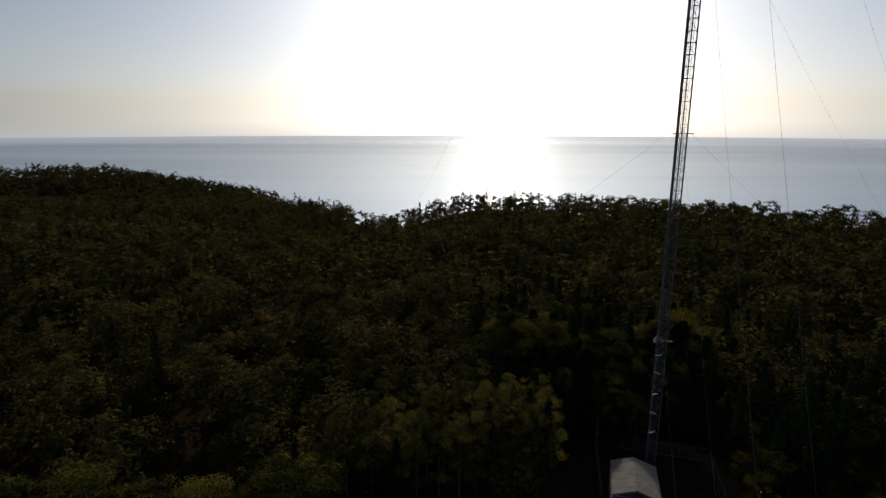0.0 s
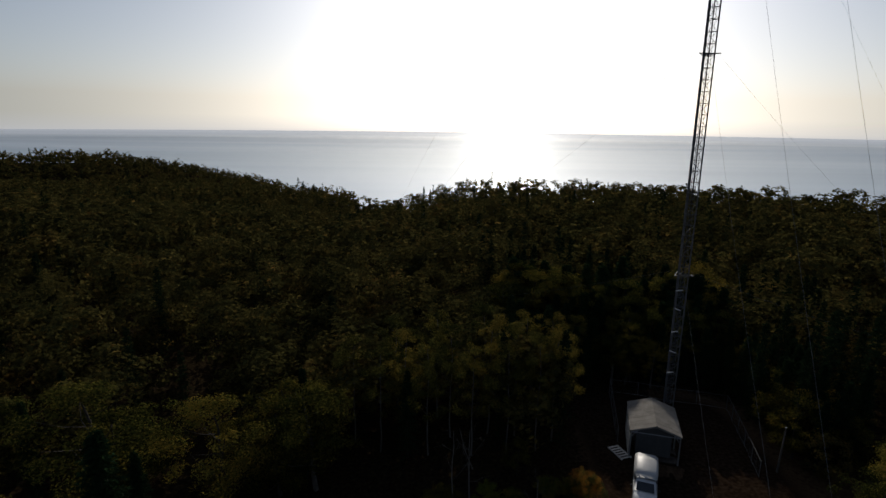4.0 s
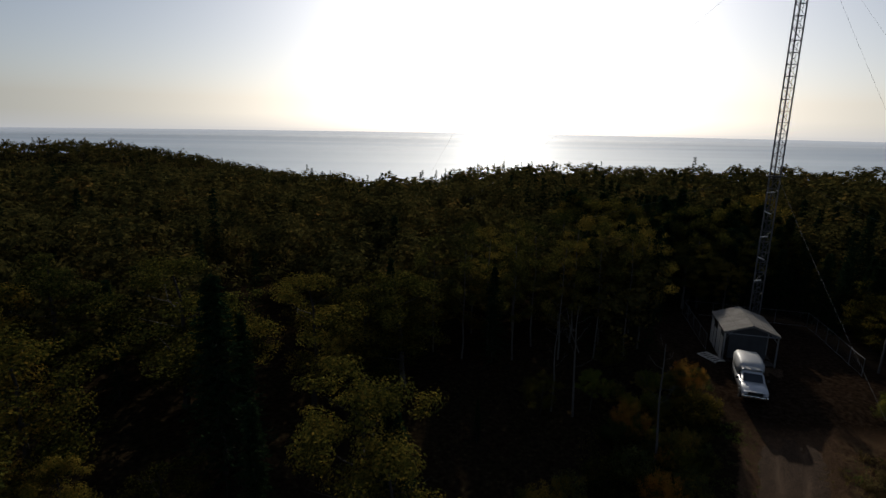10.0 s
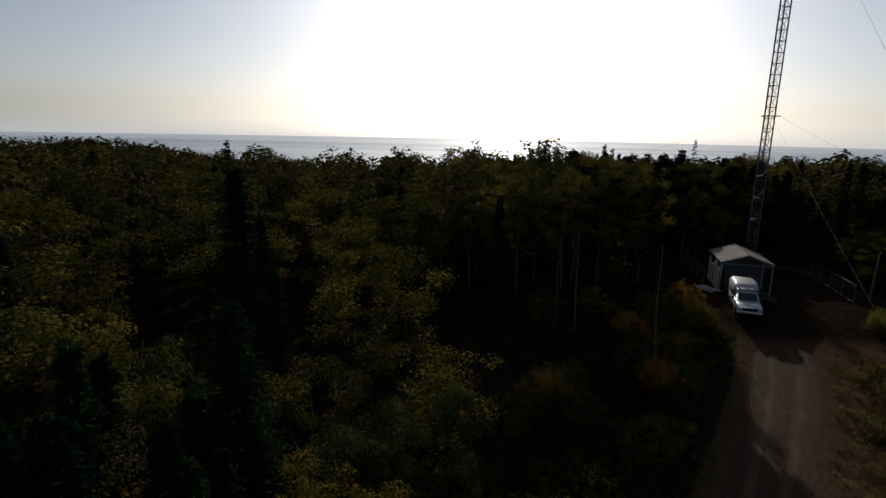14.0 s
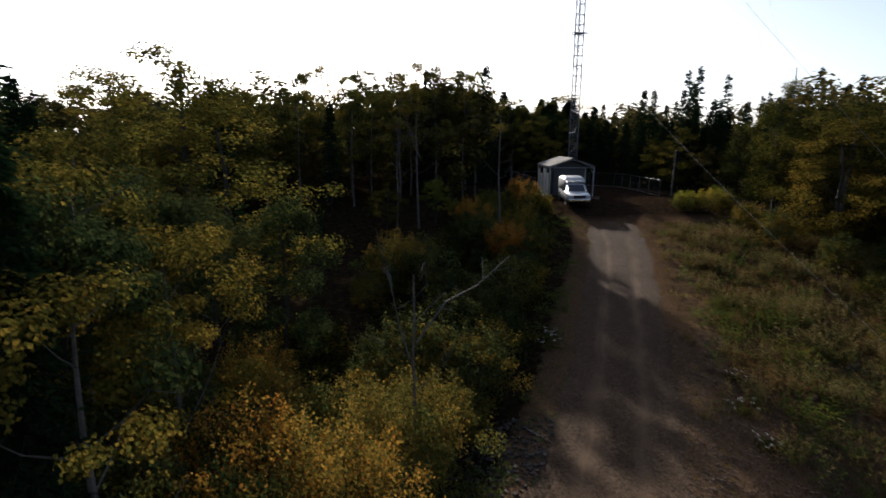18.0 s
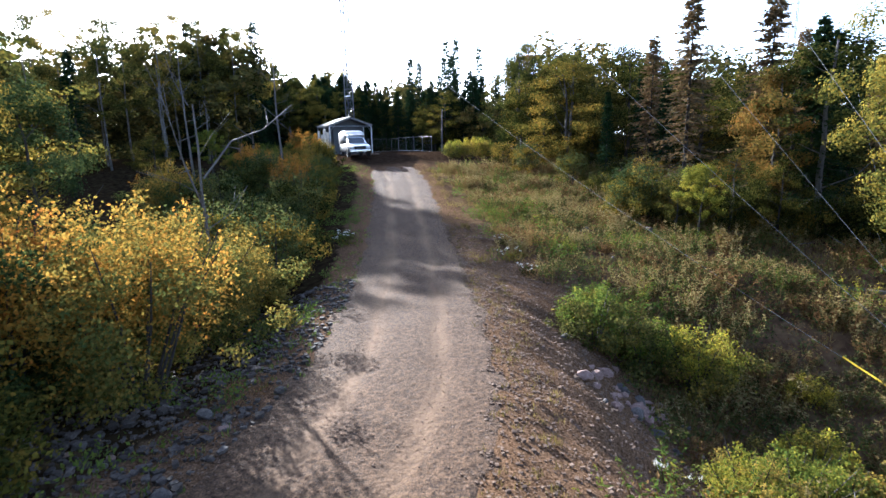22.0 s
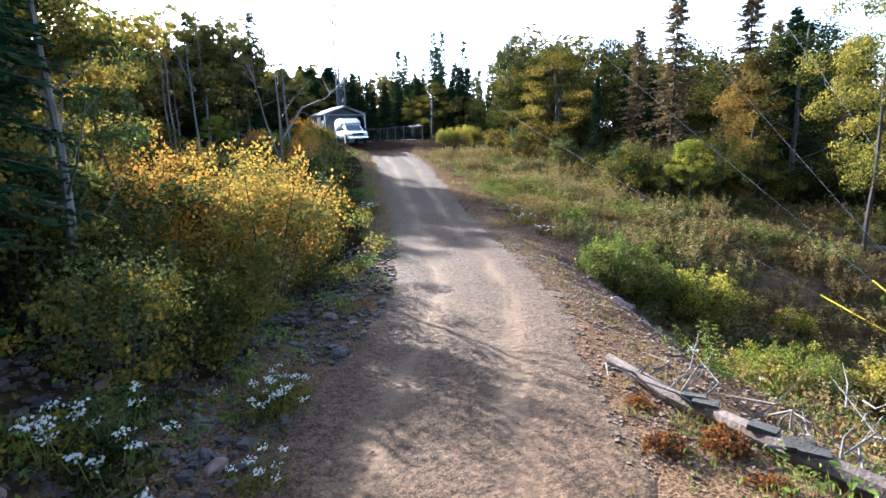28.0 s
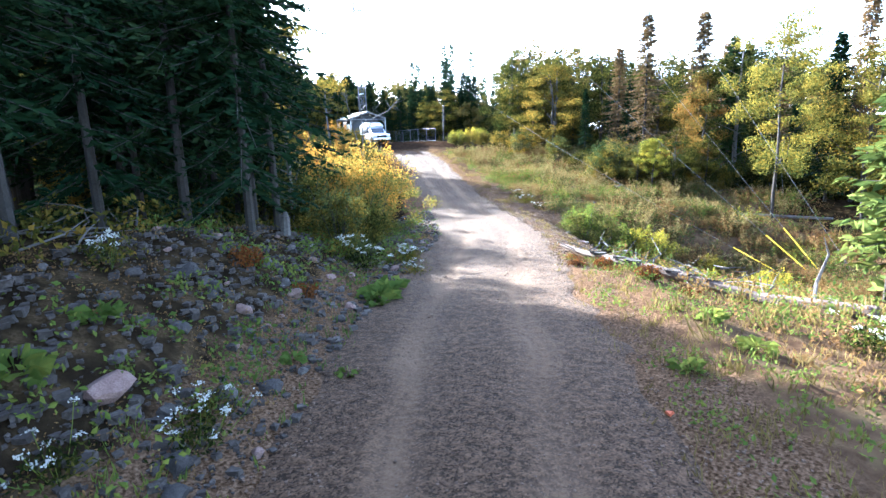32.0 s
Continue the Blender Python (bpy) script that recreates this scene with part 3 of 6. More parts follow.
def make_haze():
    """Painted haze: glowing sheet that softens the lake's far edge, thickest at the horizon."""
    m = bpy.data.materials.new("painted_haze")
    m.use_nodes = True
    n, l = m.node_tree.nodes, m.node_tree.links
    n.remove(n["Principled BSDF"])
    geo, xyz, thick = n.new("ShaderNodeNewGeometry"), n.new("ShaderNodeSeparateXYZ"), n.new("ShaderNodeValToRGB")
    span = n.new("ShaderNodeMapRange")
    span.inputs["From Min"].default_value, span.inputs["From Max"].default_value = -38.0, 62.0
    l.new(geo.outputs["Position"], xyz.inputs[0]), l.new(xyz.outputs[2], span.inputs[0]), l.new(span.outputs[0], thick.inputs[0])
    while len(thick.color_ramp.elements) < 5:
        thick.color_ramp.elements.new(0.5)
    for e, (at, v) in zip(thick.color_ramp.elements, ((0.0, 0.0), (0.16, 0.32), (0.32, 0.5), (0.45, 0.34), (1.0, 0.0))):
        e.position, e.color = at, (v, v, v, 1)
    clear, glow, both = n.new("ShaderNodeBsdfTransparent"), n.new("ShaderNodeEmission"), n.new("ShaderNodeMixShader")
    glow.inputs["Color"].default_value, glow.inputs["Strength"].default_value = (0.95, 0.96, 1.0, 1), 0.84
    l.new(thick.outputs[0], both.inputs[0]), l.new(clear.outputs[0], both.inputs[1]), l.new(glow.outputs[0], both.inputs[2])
    l.new(both.outputs[0], n["Material Output"].inputs["Surface"])
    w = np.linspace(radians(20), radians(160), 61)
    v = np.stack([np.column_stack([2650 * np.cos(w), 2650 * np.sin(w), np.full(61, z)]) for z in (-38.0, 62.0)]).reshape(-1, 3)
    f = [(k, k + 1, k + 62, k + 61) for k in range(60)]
    tagged(new("backdrop", Build().add(v, f).mesh("backdrop", m, True)), "glowing backdrop sheet painted as haze far out on the lake", "mist", kind="structure")


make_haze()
make_ground()
make_road()
make_lake()

# ---- trees ----


def trunk_of(rng, height, r0, lean=0.4, limbs=8, crown_from=0.4, reach=2.0, bare=False):
    b = Build()
    k = 7
    h = np.linspace(0, height, k)
    sway = np.cumsum(rng.normal(0, lean / k, (k, 2)), 0)
    sway -= sway[0]
    pts = np.column_stack([sway, h - 0.3 * (np.arange(k) == 0)])
    b.tube(pts, r0 * (1 - 0.85 * h / height) + 0.012, 6, caps=False)
    for j in range(limbs):
        u = crown_from + (0.95 - crown_from) * (j + rng.random()) / limbs
        at = np.array([np.interp(u * height, h, pts[:, 0]), np.interp(u * height, h, pts[:, 1]), u * height])
        w, ln = j * 2.4 + rng.normal(0, 0.4), reach * (1.15 - 0.6 * u) * rng.uniform(0.7, 1.1)
        rise = rng.uniform(0.4, 0.9)
        way = np.array([np.cos(w), np.sin(w), rise])
        e = at + way * ln * 0.55 + rng.normal(0, 0.08, 3)
        t = at + way * ln + np.array([0, 0, ln * 0.25]) + rng.normal(0, 0.12, 3)
        r = r0 * 0.38 * (1 - 0.6 * u)
        b.tube([at, e, t], [r, r * 0.6, 0.008], 4, caps=False)
        if bare:
            for _ in range(3):
                s = at + (t - at) * rng.uniform(0.35, 0.9)
                b.tube([s, s + way * ln * 0.3 + rng.normal(0, 0.22, 3)], [r * 0.35, 0.005], 4, caps=False)
    return b, pts


def crown_of(rng, height, radius, base, count, leaf, clumps=46, top=1.0, slim=1.0, loose=0.28):
    """Uneven crown of many small leaves in clumps, with gaps between them."""
    b = Build()
    w, u = rng.uniform(0, 2 * np.pi, clumps), rng.uniform(-0.95, 1, clumps)
    ring = np.sqrt(np.clip(1 - u ** 2, 0, 1)) * rng.uniform(0.55, 1.05, clumps)
    lobes = 1 + 0.22 * np.sin(3 * w + rng.uniform(0, 6)) + 0.15 * np.sin(5 * w + rng.uniform(0, 6))
    mid, half = base + (height - base) * 0.52, (height - base) * 0.5 * top
    cc = np.column_stack([radius * ring * lobes * np.cos(w), radius * ring * lobes * np.sin(w), mid + half * u * rng.uniform(0.75, 1.08, clumps)])
    size = rng.uniform(0.45, 1.0, clumps) * radius * 0.42 * slim
    pick = rng.choice(clumps, count, p=size ** 2 / (size ** 2).sum())
    off = rng.normal(0, 1, (count, 3))
    off /= np.linalg.norm(off, axis=1)[:, None]
    off *= (rng.random(count) ** 0.45)[:, None]
    c = cc[pick] + off * size[pick, None] * np.array([1, 1, 0.7])
    way = off + 0.5 * (c - np.array([0, 0, mid])) / radius + rng.normal(0, loose, (count, 3)) + np.array([0, 0, 0.15])
    s = leaf * rng.uniform(0.7, 1.3, count)
    b.cards(c, way, s, s * 0.78, rng, 0.08, True)
    return b


def spruce_of(rng, height, radius, whorls=26, per=7, twigs=8, first=0.08, droop=0.35, gaps=0.0, needle=1.0, broad=0.42):
    trunk, green = Build(), Build()
    trunk.tube([(0, 0, -0.3), (0.03, 0.02, height * 0.5), (0, 0, height)], [0.0078 * height + 0.03, 0.004 * height + 0.015, 0.01], 8, caps=False)
    cs, ws, ls = [], [], []
    for i in range(whorls):
        u = first + (0.985 - first) * (i / (whorls - 1)) ** 0.72
        z = u * height
        r = radius * (1 - u) ** 0.8 * rng.uniform(0.78, 1.12) + 0.1
        for j in range(per):
            if rng.random() < gaps:
                continue
            w = j * 2 * np.pi / per + rng.uniform(-0.4, 0.4) + i * 0.7
            rr = r * rng.uniform(0.55, 1.2)
            out = np.array([np.cos(w), np.sin(w), 0])
            s = np.linspace(0.12, 1, twigs)
            zz = z + rng.uniform(-1.0, 1.0) * height / whorls * 1.4 * (1 - 0.6 * u)
            pts = np.array([0, 0, zz]) + out * rr * s[:, None] + np.array([0, 0, 1.0]) * (-droop * rr * s ** 1.4 + 0.18 * rr * s ** 3 + 0.25 * (u - 0.5) * rr * s)[:, None]
            tan = np.array([-np.sin(w), np.cos(w), 0])
            if rr > 0.7:
                trunk.tube([pts[0], pts[twigs // 2], pts[-1]], [0.014, 0.009, 0.004], 4, caps=False)
            for side in (-1, 1):
                cs.append(pts + rng.normal(0, 0.02, pts.shape))
                ws.append(out * 0.75 + tan * side * rng.uniform(0.5, 0.9) + np.array([0, 0, -0.3]) + rng.normal(0, 0.32, pts.shape))
                ls.append((0.2 + 0.14 * u + 0.34 * rr * (1.1 - s) * 0.55) * rng.uniform(0.75, 1.25, twigs) * needle)
    c, w, n = np.concatenate(cs), np.concatenate(ws), np.concatenate(ls)
    top = rng.normal(0, 0.05, (60, 3)) + np.column_stack([np.zeros((60, 2)), height * rng.uniform(0.93, 1.01, 60)])
    green.cards(top, rng.normal(0, 0.7, (60, 3)) + np.array([0, 0, 0.5]), 0.2 * needle, 0.07 * needle, rng, 0.05)
    green.cards(c, w, n, n * broad, rng, 0.05)
    return trunk, green


def tree_thing(name, label, category, trunk, crown, bark, leafmat, group):
    root = tagged(new(name), label, category, group)
    part("trunk", trunk, bark, root)
    part("crown", crown, leafmat, root)
    return root


def place(x, y, turn, s, tilt=0.0):
    m = pose(x, y, gz(x, y) - 0.08, tilt, 0, turn)
    return m @ Matrix.Diagonal((s, s, s, 1))


class Kind:
    """One tree model; the first placing uses the original, later ones are copies."""

    def __init__(self, root, height):
        self.root, self.used, self.height = root, False, height

    def put(self, x, y, turn=0.0, s=1.0, label="", z=None, wide=1.0):
        m = pose(x, y, (gz(x, y) if z is None else z) - 0.08, 0, 0, turn)
        if self.used:
            ob = copy_thing(self.root, m)
        else:
            ob, self.used = self.root, True
            ob.matrix_basis = m
        ob.scale = (s * wide, s * wide, s)
        return tagged(ob, label)


def deciduous(seed, height, radius, base, leafmat, bark, name, label, count=11000, leaf=0.125, clumps=52, group="forest trees", r0=None, slim=0.92):
    rng = np.random.default_rng(seed)
    t, _ = trunk_of(rng, height * 0.93, r0 or 0.014 * height, 0.7, 9, base / height, radius)
    return Kind(tree_thing(name, label, "tree", t, crown_of(rng, height, radius, base, count, leaf, clumps, slim=slim), bark, leafmat, group), height)


def conifer(seed, height, radius, mat, label, group="forest spruces", **kw):
    t, g = spruce_of(np.random.default_rng(seed), height, radius, **kw)
    return Kind(tree_thing("spruce_tree", label, "tree", t, g, M_BARK, mat, group), height)


BIRCHES = [deciduous(11 + k, 10.5 + 0.7 * k, 2.4 + 0.25 * (k % 2), 2.6, M_BIRCH, (M_BIRCHBARK, M_BARK, M_BARK)[k], "birch_tree", ("tall birch with pale trunk and green-gold leaves", "tall birch with grey trunk and green-gold leaves", "tall leafy birch with grey trunk")[k]) for k in range(3)]
MAPLES = [deciduous(21 + k, 9.0 + 0.6 * k, 2.7, 1.4, M_GREEN, M_BARK, "maple_tree", "broad green maple with dense rounded crown", clumps=56) for k in range(3)]
GOLDS = [deciduous(31 + k, 8.2 + k, 2.2, 2.4, (M_YELLOW, M_AUTUMNTREE)[k], M_BARK, "aspen_tree", ("slender aspen turning bright yellow", "small maple turning orange")[k]) for k in range(2)]
SPRUCES = [conifer(41 + k, 11.0 + 1.2 * k, 1.9 - 0.2 * k, M_SPRUCE, "dark green pointed spruce", whorls=40, per=7, twigs=8, needle=0.72, broad=0.42) for k in range(3)]
BROWNS = [conifer(51, 12.0, 1.9, M_BROWN, "thin spruce with browning sparse needles", "browning spruces", gaps=0.15, whorls=44, per=7, twigs=7, needle=0.65)]

PATH_XY = np.array([(r[1], r[2]) for r in ROWS])


def open_ground(x, y):
    """True where the clearing, the road or the yard keeps trees away."""
    d, _, i = by_road(x, y)
    s = LINE[i, 1]
    right_edge = np.interp(s, [-14, -7, -2, 3, 8, 14, 22, 30, 38, 44], [7.5, 13, 19, 23, 21, 18, 15, 13, 11, 10])
    left_edge = np.interp(s, [-14, -4, 2, 8, 16, 24, 32, 40, 46], [4.8, 4.8, 5.5, 11.0, 17.0, 16.0, 10.5, 7.5, 7.0])
    near_woods = np.interp(y, [-8, -2, 3, 8, 14, 18], [13.0, 13.8, 15.2, 17.6, 20.0, 80.0])
    corridor = np.where(d > 0, (d < right_edge) & (x < near_woods), -d < left_edge)
    yard = (x > 11.0) & (x < 32) & (y > 36) & (y < 59)
    maples = np.hypot(x - 12.6, y - 0.3) < 2.6
    young = (x > 7) & (x < 37) & (y > 59) & (y < 77)
    near_path = (np.min((x[:, None] - PATH_XY[None, :, 0]) ** 2 + (y[:, None] - PATH_XY[None, :, 1]) ** 2, 1) < 45)
    return corridor | yard | near_path | maples | young


def scatter(step, r_lo, r_hi, az_lo, az_hi, seed):
    rng = np.random.default_rng(seed)
    k = int(2 * r_hi / step) + 1
    gx, gy = np.meshgrid(np.arange(k) * step - r_hi, np.arange(k) * step - r_hi)
    x, y = gx.ravel() + rng.uniform(-0.45, 0.45, k * k) * step, gy.ravel() + rng.uniform(-0.45, 0.45, k * k) * step
    r, az = np.hypot(x, y), np.degrees(np.arctan2(x, y))
    keep = (r >= r_lo) & (r < r_hi) & (az > az_lo) & (az < az_hi)
    return x[keep] - 9, y[keep] - 5


def plant_near():
    rng = np.random.default_rng(77)
    x, y = scatter(3.9, 7, 54, -58, 92, 3)
    keep = ~open_ground(x, y) & ~((x > 36) & (y < 26)) & ~((x < -22) & (y < 0))
    x, y = x[keep], y[keep]
    patch = ripple(x, y, 0.09)
    for px, py, q, hollow in zip(x, y, patch, ripple(x + 7, y, 0.3)):
        u, turn, s = rng.random(), rng.uniform(0, 360), rng.uniform(0.92, 1.12)
        if hollow + rng.normal(0, 0.3) < -0.05:
            if rng.random() < 0.6 and py > 12:
                continue
            s = rng.uniform(0.42, 0.7)
        wide = rng.uniform(1.1, 1.5)
        right = px > 12 and py < 45
        if px < -11 and py < 8:
            u *= 0.2
        if u < (0.42 if right else 0.2) + 0.08 * q:
            kind, s, wide = SPRUCES[rng.integers(3)], 0.4 + s * 0.45, 1.0
        elif u < (0.46 if right else 0.22):
            kind, wide = BROWNS[0], 1.0
        elif u < (0.51 if right else 0.33):
            kind = GOLDS[int(rng.random() < 0.5)]
        elif u < 0.68:
            kind = BIRCHES[rng.integers(3)]
        else:
            kind = MAPLES[rng.integers(3)]
        if -24 < px < -7 and 5 < py < 19 and kind not in SPRUCES:
            continue
        cap = min((py - 13.0) * 0.36 - 0.8, 3.6)
        if -11 < px < 13 and py < 47 and not right:
            if cap < 2.2 or rng.random() < 0.5:
                continue
            s = min(s, cap / kind.height)
        elif px < -8 and py > 16 and kind not in SPRUCES:
            if rng.random() < 0.42:
                continue
            wide *= 1.22
        kind.put(px, py, turn, s * (0.9 if right else 1.0), wide=wide)


plant_near()


def plant_behind_yard():
    rng = np.random.default_rng(55)
    for k in range(170):
        x, y = 7.0 + 30.0 * rng.random(), 60.5 + 17.0 * rng.random()
        kind = SPRUCES[k % 3] if rng.random() < 0.75 else BIRCHES[k % 3]
        tall = 3.7 + 0.38 * (y - 51.5)
        kind.put(x, y, 37 * k, tall * rng.uniform(0.82, 1.05) / kind.height, wide=rng.uniform(1.3, 1.65))
    for k in range(30):
        x, y = 32.5 + 9.0 * rng.random(), 44.0 + 18.0 * rng.random()
        (SPRUCES[k % 3] if k % 3 else MAPLES[k % 2]).put(x, y, 53 * k, rng.uniform(0.55, 0.75), wide=1.4)
    # unseen spruces added left of and behind the camera to block sky light
    for k in range(26):
        x, y = -36.0 + 14.0 * rng.random(), -16.0 + 18.0 * rng.random()
        if x + 0.6 * y < -27:
            SPRUCES[k % 3].put(x, y, 31 * k, rng.uniform(0.8, 1.1))


plant_behind_yard()


def crest_last(x, y):
    """The ridge that stands against the lake gets the finer trees."""
    ridge = y + 0.95 * np.maximum(0, x - 60) > 262
    return [(1, x[ridge], y[ridge]), (2, x[~ridge], y[~ridge])]


def plant_far():
    """The woods beyond, too many to count: leafy crowns and needle crowns, each as one sheet of trees."""
    rng = np.random.default_rng(9)
    leafy, needly = [], []
    for grade, (n, leaf, cl) in enumerate(((1150, 0.36, 30), (330, 0.7, 20), (130, 1.05, 14))):
        for k in range(3):
            leafy.append((grade, np.concatenate(crown_of(rng, 9.5 + 0.9 * k, 2.6, (1.6, 0.4, 0.3)[grade], n, leaf, cl, slim=1.15, loose=0.12).v)))
            needly.append((grade, np.concatenate(spruce_of(rng, 11.5 + 1.3 * k, 1.8, whorls=(26, 18, 11)[grade], per=(7, 6, 5)[grade], twigs=(3, 2, 2)[grade], needle=(1.0, 1.2, 1.8)[grade])[1].v)))
    sets = [(0, *scatter(4.5, 54, 110, -52, 80, 13)), (1, *scatter(5.6, 110, 210, -46, 55, 16)), *crest_last(*scatter(6.0, 210, 350, -46, 50, 14))]
    hx, hy = scatter(6.6, 350, 680, -46, -8, 15)
    keep = ground(hx, hy) > -37
    sets.append((2, hx[keep], hy[keep]))
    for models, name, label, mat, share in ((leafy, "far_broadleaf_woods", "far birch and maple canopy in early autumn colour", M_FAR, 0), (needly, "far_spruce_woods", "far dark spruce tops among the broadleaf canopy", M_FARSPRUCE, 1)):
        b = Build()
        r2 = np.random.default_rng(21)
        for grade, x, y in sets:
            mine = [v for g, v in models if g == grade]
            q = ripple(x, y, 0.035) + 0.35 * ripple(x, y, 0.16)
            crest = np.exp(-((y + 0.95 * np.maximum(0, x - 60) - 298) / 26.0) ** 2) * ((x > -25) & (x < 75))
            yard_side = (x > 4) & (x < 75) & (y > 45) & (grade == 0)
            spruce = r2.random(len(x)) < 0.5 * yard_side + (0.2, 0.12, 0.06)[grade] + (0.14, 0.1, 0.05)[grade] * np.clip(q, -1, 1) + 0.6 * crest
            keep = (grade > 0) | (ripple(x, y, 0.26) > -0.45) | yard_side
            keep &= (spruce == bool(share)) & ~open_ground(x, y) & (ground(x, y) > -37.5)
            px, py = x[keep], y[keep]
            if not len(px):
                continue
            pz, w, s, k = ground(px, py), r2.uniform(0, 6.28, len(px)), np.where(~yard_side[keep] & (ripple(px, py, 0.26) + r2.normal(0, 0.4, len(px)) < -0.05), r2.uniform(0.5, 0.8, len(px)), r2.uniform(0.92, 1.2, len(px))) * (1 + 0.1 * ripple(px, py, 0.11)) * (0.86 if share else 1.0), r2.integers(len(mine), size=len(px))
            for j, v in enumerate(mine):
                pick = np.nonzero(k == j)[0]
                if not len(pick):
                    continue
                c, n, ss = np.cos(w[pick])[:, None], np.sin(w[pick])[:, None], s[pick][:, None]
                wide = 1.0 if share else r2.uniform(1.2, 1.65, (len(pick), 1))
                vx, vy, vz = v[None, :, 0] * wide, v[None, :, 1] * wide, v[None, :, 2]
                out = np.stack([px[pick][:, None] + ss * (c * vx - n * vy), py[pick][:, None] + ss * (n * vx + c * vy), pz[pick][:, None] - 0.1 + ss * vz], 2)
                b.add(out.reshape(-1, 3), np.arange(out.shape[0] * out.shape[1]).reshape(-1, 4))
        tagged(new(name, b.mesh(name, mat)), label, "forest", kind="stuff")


plant_far()

# ---- mast, hut and truck ----
MAST = (22.4, 53.0)


def lattice_mast(x, y, top, half, label, step=1.05, turn=0.0, light=M_MAST):
    root = tagged(new("radio_mast"), label, "mast")
    z0 = gz(x, y) - 0.2
    root.matrix_basis = pose(x, y, z0)
    ring = [np.array([half * 1.1547 * math.cos(radians(turn + a)), half * 1.1547 * math.sin(radians(turn + a)), 0]) for a in (90, 210, 330)]
    for p in ring:
        part("leg", Build().tube([p, p + np.array([0, 0, top])], 0.07, 6), light, root)
    for k in range(3):
        a, c = ring[k], ring[(k + 1) % 3]
        b = Build()
        n = int(top / step)
        for i in range(n):
            up, nx = np.array([0, 0, i * step]), np.array([0, 0, (i + 1) * step])
            b.tube([a + up, c + up], 0.032, 4, False)
            b.tube([a + up, c + nx] if i % 2 else [c + up, a + nx], 0.025, 4, False)
        part("lattice", b, light, root, "zigzag steel bracing of one mast face")
    part("base_block", bevelled("base_block", (-0.9, -0.9, -0.2), (0.9, 0.9, 0.35), M_ROCK, 0.05), None, root, "grey concrete base")
    return root, ring


mast, mast_ring = lattice_mast(*MAST, 82.0, 0.52, "tall guyed triangular steel lattice radio mast")
for z in (17.0, 38.0, 59.0, 80.0):
    b = Build()
    for k in range(3):
        p = mast_ring[k] * 1.9
        b.tube([(0, 0, z), (p[0], p[1], z)], 0.05, 6)
        q = mast_ring[(k + 1) % 3] * 1.9
        b.tube([(p[0], p[1], z), (q[0], q[1], z)], 0.04, 6)
    part("guy_bracket", b, M_MAST, mast)
ladder = Build()
for i in range(200):
    ladder.tube([(-0.2, -0.32, 1 + i * 0.4), (0.2, -0.32, 1 + i * 0.4)], 0.014, 4, False)
for sx in (-0.2, 0.2):
    ladder.tube([(sx, -0.32, 0.4), (sx, -0.32, 81.5)], 0.018, 4, False)
part("ladder", ladder, M_MAST, mast)
cable = Build()
cable.tube([(0.16, 0.1, 0.3), (0.16, 0.1, 81.0)], 0.06, 6)
part("feed_cable", cable, M_BLACK, mast)
for k, z in enumerate((6.5, 8.8, 11.0, 13.4, 15.4)):
    part("warning_strip", Build().box((-0.34, -0.03, 0), (0.34, 0.03, 0.1), pose(-0.25, -0.4, z, 0, 22 if k % 2 else -8, 0)), M_CAP, mast, "pale cable clamp strip")


def guy_wire(a, b, sag, r=0.007, label="thin sagging steel guy wire of the mast"):
    a, b = np.array(a, float), np.array(b, float)
    u = np.linspace(0, 1, 15)
    p = a + (b - a) * u[:, None]
    p[:, 2] -= sag * 4 * u * (1 - u)
    mid = p[0].copy()
    ob = new("guy_wire", Build().tube(p - mid, r, 4, False).mesh("guy_wire", M_WIRE))
    ob.location = mid
    return tagged(ob, label, "cable", "mast guy wires")


ANCHOR = (7.8, -1.6)
A0 = np.array([ANCHOR[0], ANCHOR[1], gz(*ANCHOR) + 0.25])
ANCHOR_SHIFT = ((0.0, 0.0), (0.3, -1.1), (0.4, -1.5), (0.7, -2.6))
for turn in (0, 120, 240):
    m = Matrix.Rotation(radians(turn), 3, "Z")
    for k, z in enumerate((17.0, 38.0, 59.0, 80.0)):
        far = m @ Vector((A0[0] + ANCHOR_SHIFT[k][0] - MAST[0], A0[1] + ANCHOR_SHIFT[k][1] - MAST[1], 0))
        away = far.normalized()
        ax, ay = MAST[0] + far.x, MAST[1] + far.y
        guy_wire((MAST[0] + away.x, MAST[1] + away.y, gz(*MAST) + z), (ax, ay, gz(ax, ay) + 0.25), 1.2 + 0.5 * k)


